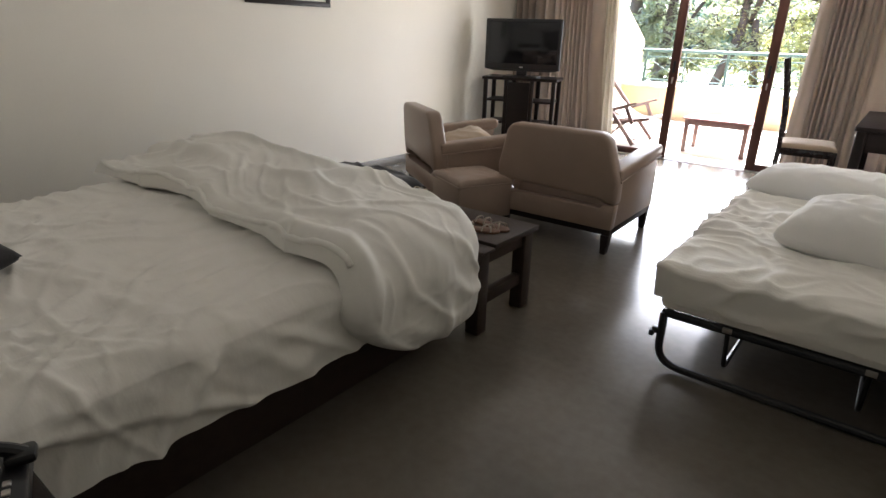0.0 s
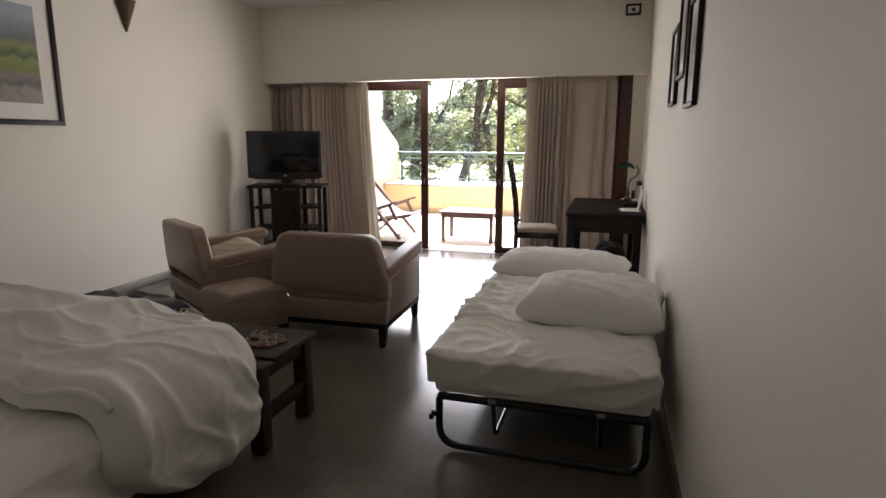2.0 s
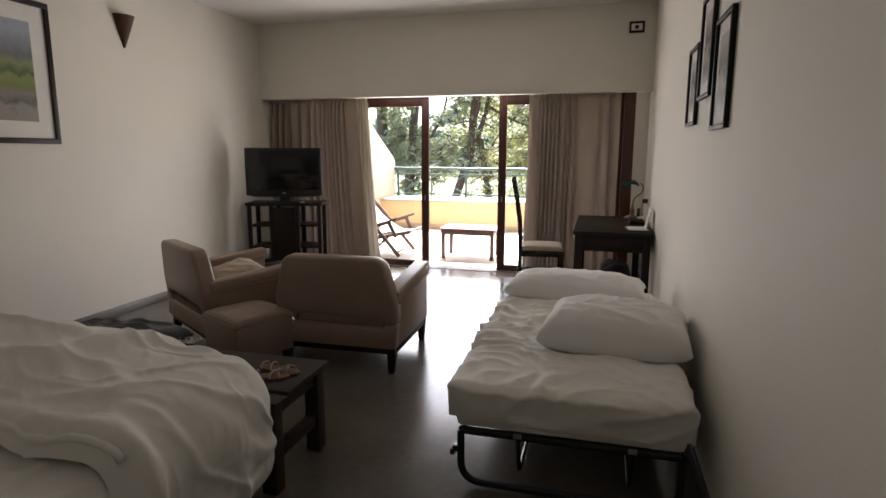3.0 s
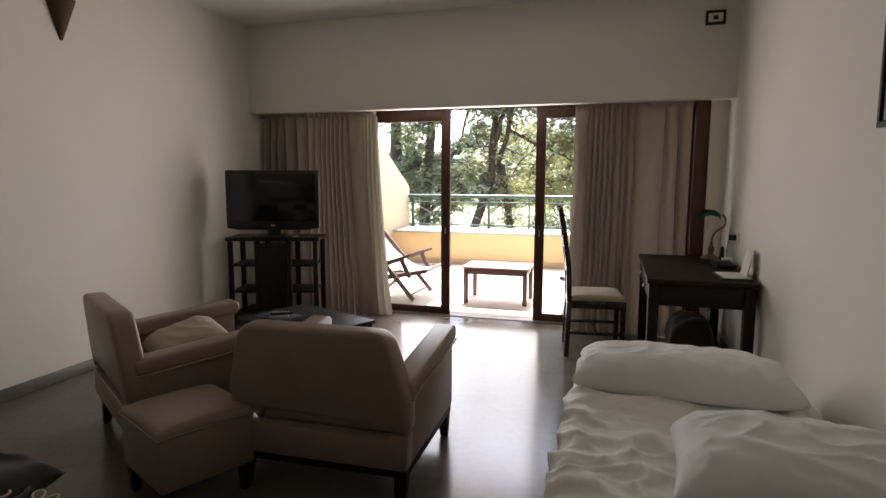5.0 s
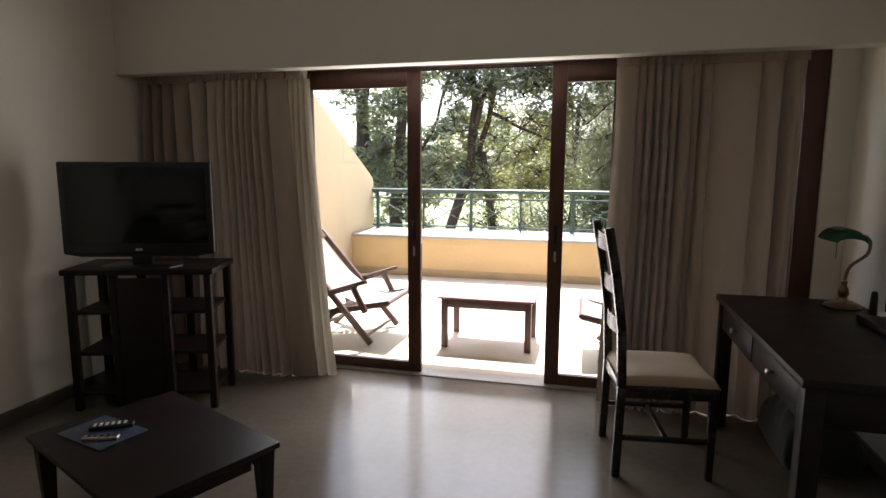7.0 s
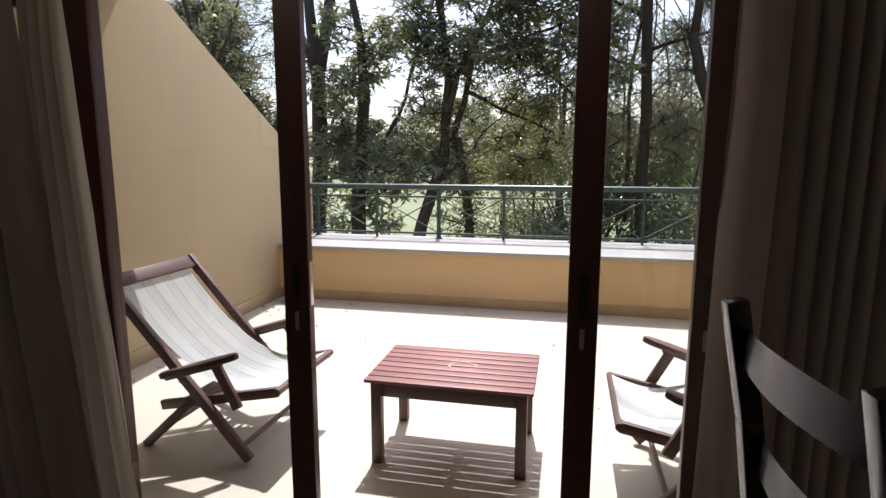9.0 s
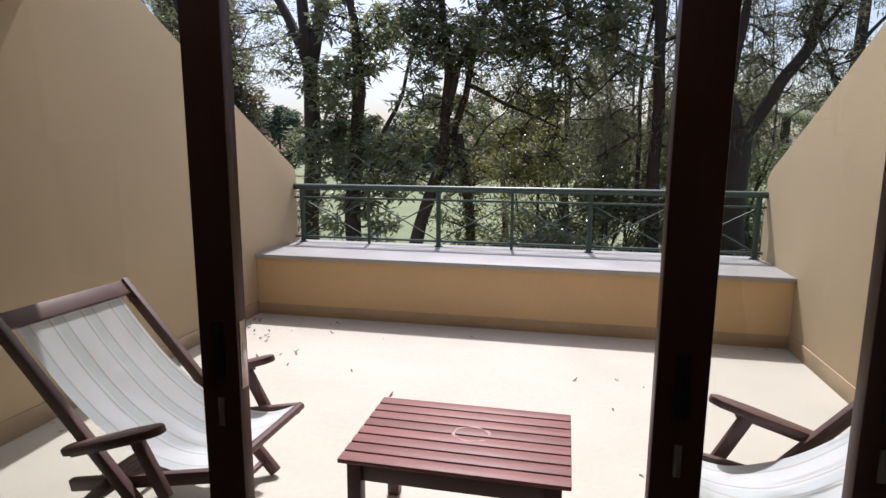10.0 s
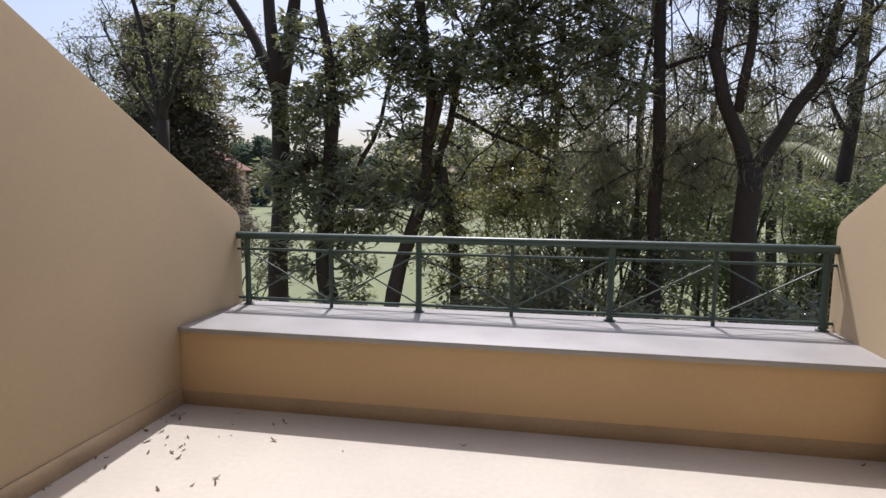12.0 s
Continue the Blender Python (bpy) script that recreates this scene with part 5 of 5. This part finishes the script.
# broad-leaved trees close behind the railing; heights are over the lawn
tree((-6.7, 19, GROUND), [((0, 0, 0), (0.0, 0, 6.6), 0.24, 0.17), ((0, 0, 6.4), (-1.9, 0.3, 9.6), 0.14, 0.05), ((0, 0, 6.5), (-0.3, 0, 10.5), 0.16, 0.06), ((0.05, 0, 6.5), (0.75, 0, 10.2), 0.15, 0.06), ((0.4, 0, 8), (0.6, 0.2, 11), 0.08, 0.03)],
     scatter(-0.75, 0.75, 3.2, 7.0, -0.7, 0.5, 20, 0.3, 0.5, 3) + scatter(-2.4, -0.6, 7.6, 9.2, -0.5, 0.5, 9, 0.3, 0.5, 5) + scatter(-0.5, 0.7, 0.4, 3.2, -0.8, 0.4, 10, 0.3, 0.5, 6) + scatter(0.2, 1.4, 7.6, 9.2, -0.4, 0.4, 6, 0.3, 0.45, 7), "tall dark-barked tree wrapped in glossy climbing leaves", LEAF_DARK, 0.19, 0.30, 0.6, 460, 2, 7)
tree((-5.35, 18.6, GROUND), [((0, 0, 0), (-0.05, 0, 6.0), 0.21, 0.14), ((-0.05, 0, 5.9), (-0.75, 0, 10.5), 0.12, 0.04), ((0, 0, 3.6), (1.2, 0.1, 6.9), 0.06, 0.03), ((1.0, 0.1, 6.3), (1.7, 0, 8.2), 0.04, 0.015)],
     scatter(-0.85, 0.85, 3.0, 7.4, -0.7, 0.5, 44, 0.3, 0.5, 8) + scatter(-0.8, 0.9, 6.2, 7.9, -0.5, 0.5, 7, 0.3, 0.45, 9) + scatter(-0.5, 0.5, 0.6, 3.2, -0.6, 0.4, 9, 0.3, 0.45, 10), "dark tree covered with large drooping glossy leaves", LEAF_DARK, 0.21, 0.32, 0.7, 620, 4, 7)
tree((-4.3, 18.2, GROUND), [((-0.3, 0, 0), (0.85, 0, 4.6), 0.17, 0.12), ((0.85, 0, 4.5), (0.75, 0, 7.6), 0.11, 0.07), ((0.75, 0, 7.5), (0.3, 0, 11), 0.09, 0.04), ((0.8, 0, 5.2), (2.0, 0, 8.0), 0.08, 0.03)],
     scatter(-0.1, 1.5, 3.6, 6.6, -0.6, 0.5, 24, 0.3, 0.5, 12) + scatter(0.0, 4.2, 6.4, 9.0, -0.8, 0.8, 84, 0.35, 0.6, 13) + scatter(2.0, 4.5, 5.4, 8.6, -0.7, 0.7, 40, 0.32, 0.55, 14), "leaning dark tree with a heavy crown of drooping leaves", LEAF_DARK, 0.19, 0.30, 0.6, 520, 6, 7)
tree((-3.05, 18.4, GROUND), [((0.55, 0, 0), (-0.15, 0, 4.9), 0.12, 0.09), ((-0.3, 0, 4.8), (0.4, 0, 7.4), 0.08, 0.04), ((0.0, 0, 5.9), (1.9, 0, 5.0), 0.05, 0.02), ((0.3, 0, 6.6), (2.2, 0.2, 7.3), 0.05, 0.02)],
     scatter(-0.7, 2.0, 4.2, 6.9, -0.5, 0.7, 46, 0.3, 0.5, 15) + scatter(-0.6, 1.6, 2.6, 4.4, -0.5, 0.5, 18, 0.3, 0.5, 16), "slender brown-trunked tree with small yellow-green leaves", LEAF_YELLOW, 0.13, 0.28, 0.3, 900, 7)
tree((0.85, 19.5, GROUND), [((0, 0, 0), (0.05, 0, 12), 0.16, 0.08), ((0, 0, 6.3), (-1.7, 0, 7.0), 0.05, 0.02), ((0, 0, 7.4), (-2.1, 0.2, 8.6), 0.05, 0.02), ((0, 0, 6.8), (1.4, 0, 7.2), 0.05, 0.02), ((0, 0, 8.3), (1.3, 0.2, 9.4), 0.05, 0.02), ((-0.35, 0.3, 3), (-0.3, 0.3, 11), 0.05, 0.03)],
     scatter(-2.2, 2.2, 4.4, 9.8, -0.6, 1.2, 150, 0.35, 0.6, 18), "tall straight dark tree with thin feathery foliage", LEAF_FEATHER, 0.17, 0.10, 0.9, 900, 9)
tree((2.35, 19.0, GROUND), [((-0.05, 0, 0), (-0.05, 0, 5.0), 0.25, 0.20), ((-0.1, 0, 4.9), (-0.8, 0, 7.0), 0.14, 0.11), ((-0.75, 0, 6.9), (-0.4, 0, 11), 0.10, 0.05), ((-0.3, 0, 5.9), (0.05, 0, 10.5), 0.09, 0.05), ((0.05, 0, 4.9), (1.05, 0, 6.6), 0.13, 0.11), ((1.0, 0, 6.5), (1.75, 0, 10.5), 0.10, 0.05), ((0.9, 0, 6.4), (2.2, 0, 8.2), 0.06, 0.02)],
     scatter(-1.2, 2.8, 6.2, 9.8, -0.5, 0.8, 84, 0.3, 0.5, 22) + scatter(0.7, 1.7, 5.6, 7.8, -0.4, 0.4, 18, 0.22, 0.4, 23), "large forked tree with a thick dark trunk", LEAF_FEATHER, 0.15, 0.16, 0.4, 800, 11)
tree((6.0, 24, GROUND), [((0, 0, 0), (0.2, 0, 11), 0.22, 0.1), ((0, 0, 6), (-1.0, 0, 8.5), 0.07, 0.02), ((0, 0, 7), (1.6, 0, 9), 0.07, 0.02)],
     scatter(-0.8, 2.4, 5.2, 11, -1, 1, 44, 0.5, 0.85, 27), "hazy feathery tree beyond the garden", LEAF_FEATHER, 0.24, 0.10, 1.0, 340, 13)
tree((-15.0, 27, GROUND), [((0, 0, 0), (0, 0, 10.2), 0.4, 0.08), ((0, 0, 4), (2.2, 0, 4.6), 0.1, 0.03), ((0, 0, 6), (1.8, 0, 6.6), 0.09, 0.03)],
     [((x + 0.3 * math.sin(z * 5), 0.3 * math.sin(x * 9), z), 0.8) for z in (2.2, 3.0, 3.7, 4.4, 5.1, 5.8, 6.5, 7.2, 7.9, 8.6, 9.3, 10.0) for x in (-2.6 * (1.12 - z / 12), -1.2 * (1.12 - z / 12), 0.2, 1.4 * (1.12 - z / 12), 2.9 * (1.12 - z / 12))], "dense brownish-green conifer beyond the terrace wall", LEAF_RUST, 0.28, 0.36, 0.2, 900, 15)
tree((-13.0, 24, GROUND), [((0, 0, 0), (0, 0, 6.5), 0.25, 0.18), ((0, 0, 6.3), (-0.9, 0, 10.5), 0.14, 0.05), ((0, 0, 6.3), (0.6, 0, 10.5), 0.14, 0.05), ((0.1, 0, 6.8), (1.5, 0, 10.0), 0.08, 0.03), ((0, 0, 6.0), (-2, 0, 9.6), 0.09, 0.03)],
     scatter(-2.8, 3.4, 7.0, 11, -0.8, 0.8, 64, 0.4, 0.75, 31), "bare-limbed tree with a thin light crown", LEAF_MID, 0.15, 0.25, 0.5, 340, 16)

# thin bare-stemmed saplings between the large trunks
rsap = random.Random(15)
for i in range(14):
    x, y = -1.6 + i * 0.42 + rsap.uniform(-0.15, 0.15), rsap.uniform(20.5, 24.5)
    h, lean = rsap.uniform(8.0, 11.0), rsap.uniform(-0.5, 0.5)
    arms = [((lean * k, 0, h * k), (lean * k + rsap.choice((-1, 1)) * rsap.uniform(0.5, 1.3), rsap.uniform(-0.3, 0.3), h * k + rsap.uniform(0.5, 1.6)), 0.022, 0.008) for k in (0.42, 0.5, 0.58, 0.66, 0.74, 0.82)]
    tree((x, y, GROUND), [((0, 0, 0), (lean, 0, h), rsap.uniform(0.035, 0.065), 0.015)] + arms, [(a[1], rsap.uniform(0.3, 0.5)) for a in arms], "slender sapling with thin bare stems and sparse leaves", LEAF_FEATHER, 0.12, 0.18, 0.6, 260, 200 + i)

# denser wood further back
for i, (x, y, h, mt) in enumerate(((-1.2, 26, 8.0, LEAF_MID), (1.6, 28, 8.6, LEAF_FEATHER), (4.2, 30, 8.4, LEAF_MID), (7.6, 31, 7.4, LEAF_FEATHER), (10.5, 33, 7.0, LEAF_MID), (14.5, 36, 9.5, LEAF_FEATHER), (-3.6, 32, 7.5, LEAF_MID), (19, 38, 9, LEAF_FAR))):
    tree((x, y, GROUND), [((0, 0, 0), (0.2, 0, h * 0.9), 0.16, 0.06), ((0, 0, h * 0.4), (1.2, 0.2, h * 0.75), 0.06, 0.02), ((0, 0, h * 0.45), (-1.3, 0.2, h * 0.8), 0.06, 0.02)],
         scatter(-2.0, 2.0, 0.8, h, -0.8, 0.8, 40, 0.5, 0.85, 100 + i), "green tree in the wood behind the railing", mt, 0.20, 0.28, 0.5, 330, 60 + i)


# understorey
def shrub(at, foliage, leaf, size, aspect, per, seed, label, droop=0.2):
    s = thing("shrub", pose(*at), label, "shrub")
    rnd = random.Random(seed)
    stems = join(*[limb((0.2 * rnd.uniform(-1, 1), 0.2 * rnd.uniform(-1, 1), 0), c, 0.035, 0.01, seed + i, 0.15, 6)[0] for i, (c, r) in enumerate(foliage)])
    tagged(part("stem", stems, BARK, s, sharp=180), kind="stuff")
    v, f = leaves(clumps(foliage, per, 1.0, seed), size, aspect, droop, seed)
    crown("foliage", v, f, leaf, s)
    return s


shrub((-0.6, 20.2, GROUND - 0.2), scatter(-2.2, 2.6, 0.6, 5.2, -0.6, 0.8, 70, 0.4, 0.65, 41), LEAF_DARK, 0.16, 0.36, 1050, 42, "dense dark shrubs under the trees")
shrub((4.6, 22.5, GROUND - 0.2), scatter(-2.6, 3.2, 0.6, 5.0, -0.8, 0.8, 80, 0.45, 0.75, 43), LEAF_BRIGHT, 0.18, 0.32, 760, 44, "bright green layered shrub beyond the railing", 0.1)
shrub((2.0, 17.5, GROUND - 0.2), scatter(-2.2, 2.6, 0.4, 2.9, -0.5, 0.6, 58, 0.35, 0.6, 45), LEAF_DARK, 0.17, 0.34, 950, 46, "low dark shrubs below the railing")
shrub((-2.0, 17.0, GROUND - 0.2), scatter(-1.0, 2.6, 0.4, 3.2, -0.5, 0.6, 52, 0.3, 0.55, 47), LEAF_MID, 0.17, 0.34, 850, 48, "mixed green shrubs below the railing")
shrub((-7.6, 17.6, GROUND - 0.2), scatter(-0.9, 0.9, 0.4, 3.8, -0.4, 0.5, 14, 0.25, 0.45, 49), LEAF_DARK, 0.17, 0.34, 520, 50, "glossy shrub beside the tree trunk")
shrub((-9.6, 21.5, GROUND - 0.2), scatter(-1.5, 1.5, 0.4, 4.0, -0.4, 0.5, 20, 0.4, 0.6, 51), LEAF_RUST, 0.15, 0.34, 480, 52, "brownish shrub beyond the terrace wall")


def grass_clump(at, n, h, seed):
    rs = random.Random(seed)
    g = thing("grass_clump", pose(*at), "clump of long pale arching grass", "grass")
    bm = bmesh.new()
    for _ in range(n):
        a, ln, out = rs.uniform(0, 6.28), h * rs.uniform(0.6, 1.1), rs.uniform(0.2, 0.7)
        d, s = Vector((math.cos(a), math.sin(a), 0)), Vector((-math.sin(a), math.cos(a), 0)) * 0.012
        prev = None
        for k in range(6):
            t = k / 5
            p = d * out * ln * t * t + Vector((0, 0, ln * (t - 0.45 * t * t * out)))
            w = s * (1 - 0.9 * t)
            cur = (bm.verts.new(p - w), bm.verts.new(p + w))
            if prev:
                bm.faces.new((prev[0], prev[1], cur[1], cur[0]))
            prev = cur
    part("blades", bm, LEAF_YELLOW, g, sharp=180)
    return g


grass_clump((0.0, 16.6, GROUND), 160, 3.0, 3)
grass_clump((-4.9, 16.5, GROUND), 130, 2.6, 5)

# palm seen between the limbs
palm = thing("palm_tree", pose(6.6, 30, GROUND), "dark palm with arching feathered fronds", "palm")
part("trunk", limb((0, 0, 0), (0.1, 0, 6.0), 0.2, 0.15, 5.0, 0.03)[0], BARK, palm)
for k in range(11):
    a = k * 2 * math.pi / 11 + 0.2
    bm = bmesh.new()
    for i in range(26):
        t = i / 26
        c = Vector((math.cos(a) * 2.3 * t, math.sin(a) * 2.3 * t, 6.0 + 0.9 * t - 2.1 * t * t))
        s = Vector((-math.sin(a), math.cos(a), 0))
        for sg in (-1, 1):
            tip = c + s * sg * 0.5 * math.sin(math.pi * (0.12 + 0.85 * t)) + Vector((math.cos(a) * 0.2, math.sin(a) * 0.2, -0.28))
            bm.faces.new([bm.verts.new(c), bm.verts.new(c + Vector((math.cos(a), math.sin(a), 0)) * 0.06), bm.verts.new(tip)])
    part("frond", bm, LEAF_DARK, palm, sharp=180)

# far woods, fairway bunker and a house
rs_far = random.Random(77)
for i in range(34):
    x = -120 + i * 7 + rs_far.uniform(-3, 3)
    y = rs_far.uniform(120, 165)
    h = rs_far.uniform(11, 19)
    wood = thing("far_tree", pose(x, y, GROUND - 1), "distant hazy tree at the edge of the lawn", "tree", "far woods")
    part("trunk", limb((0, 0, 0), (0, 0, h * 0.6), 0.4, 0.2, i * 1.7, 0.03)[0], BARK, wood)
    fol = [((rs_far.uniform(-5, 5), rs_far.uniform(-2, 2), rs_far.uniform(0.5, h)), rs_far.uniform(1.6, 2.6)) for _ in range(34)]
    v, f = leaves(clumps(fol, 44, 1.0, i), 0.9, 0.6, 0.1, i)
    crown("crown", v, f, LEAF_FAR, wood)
for x, y, w in ((-36, 108, 6.0), (-30, 96, 4.0)):
    bunk = thing("sand_bunker", pose(x, y, GROUND - 0.55), "pale sand bunker on the lawn", "bunker")
    part("sand", lathe([(w, 0.0), (w * 0.93, 0.16), (w * 0.6, 0.2), (0.1, 0.18)], 24), SAND, bunk)
house = thing("house", pose(-46, 78, GROUND), "distant pink house with a red tiled roof", "house")
part("wall", bx(-4, 4, -3, 3, 0, 6.2, 0.02), mat("pink_render", (0.52, 0.33, 0.27), 0.8), house)
part("roof", prism([(-4.8, 6.2), (4.8, 6.2), (0, 8.8)], "y", -3.6, 3.6, 0.03), ROOFTILE, house)
part("porch_roof", prism([(-7.0, 3.0), (5.0, 3.0), (4.0, 4.1), (-6.0, 4.1)], "y", -6.0, -3.1, 0.03), ROOFTILE, house)
for x in (-2.4, 0, 2.4):
    w = part("window", bx(x - 0.55, x + 0.55, -3.06, -2.98, 4.3, 5.7, 0.01), PAPER, house)
    part("pane", bx(x - 0.45, x + 0.45, -3.08, -3.05, 4.4, 5.6, 0), SCREEN, w)


# ---- terrace floor, coping and fallen leaves ----
def terrace_point(u, v):
    x, y = TX0 + (TX1 - TX0) * u, 7.80 + (LEDGE - 7.80) * v
    return (x, y, 0.0012 * n3(x * 1.5, y * 1.5, 2.0) - 0.0002)


structure("terrace_floor", grid(60, 50, terrace_point), SCREED, "smooth cream cement terrace floor with dry leaves", 180)
structure("parapet_coping", bx(TX0 + 0.0004, TX1 - 0.0004, LEDGE - 0.02, 12.34, 0.536, 0.572, 0.003), SLAB, "grey cement coping on the parapet")
rt = random.Random(5)
leafmat = mat("dry_leaf", (0.14, 0.09, 0.045), 0.8, var=0.3)
ln_me = None
for i in range(90):
    x = TX0 + 0.03 + 0.9 * rt.random() ** 1.8 if i < 70 else rt.uniform(TX0 + 0.1, TX1 - 0.1)
    y = rt.uniform(8.9, 11.3)
    ob = None
    if ln_me is None:
        bm = grid(3, 2, lambda u, v: ((u - 0.5) * 0.05, (v - 0.5) * 0.014 * math.sin(math.pi * (0.15 + 0.7 * u)) * 1.4, 0.003 + 0.05 * (u - 0.4) ** 2 + 0.006 * abs(v - 0.5)))
        ob = part("fallen_leaf", bm, leafmat, None, sharp=180)
        ln_me = ob.data
    else:
        ob = new("fallen_leaf", ln_me)
    s = rt.uniform(0.35, 0.9)
    ob.matrix_world = pose(x, y, 0.0, 0, 0, rt.uniform(0, 360)) @ Matrix.Diagonal((s, s, s, 1))
    tagged(ob, "small dry brown fallen leaf on the tiles", "leaf", "fallen leaves")
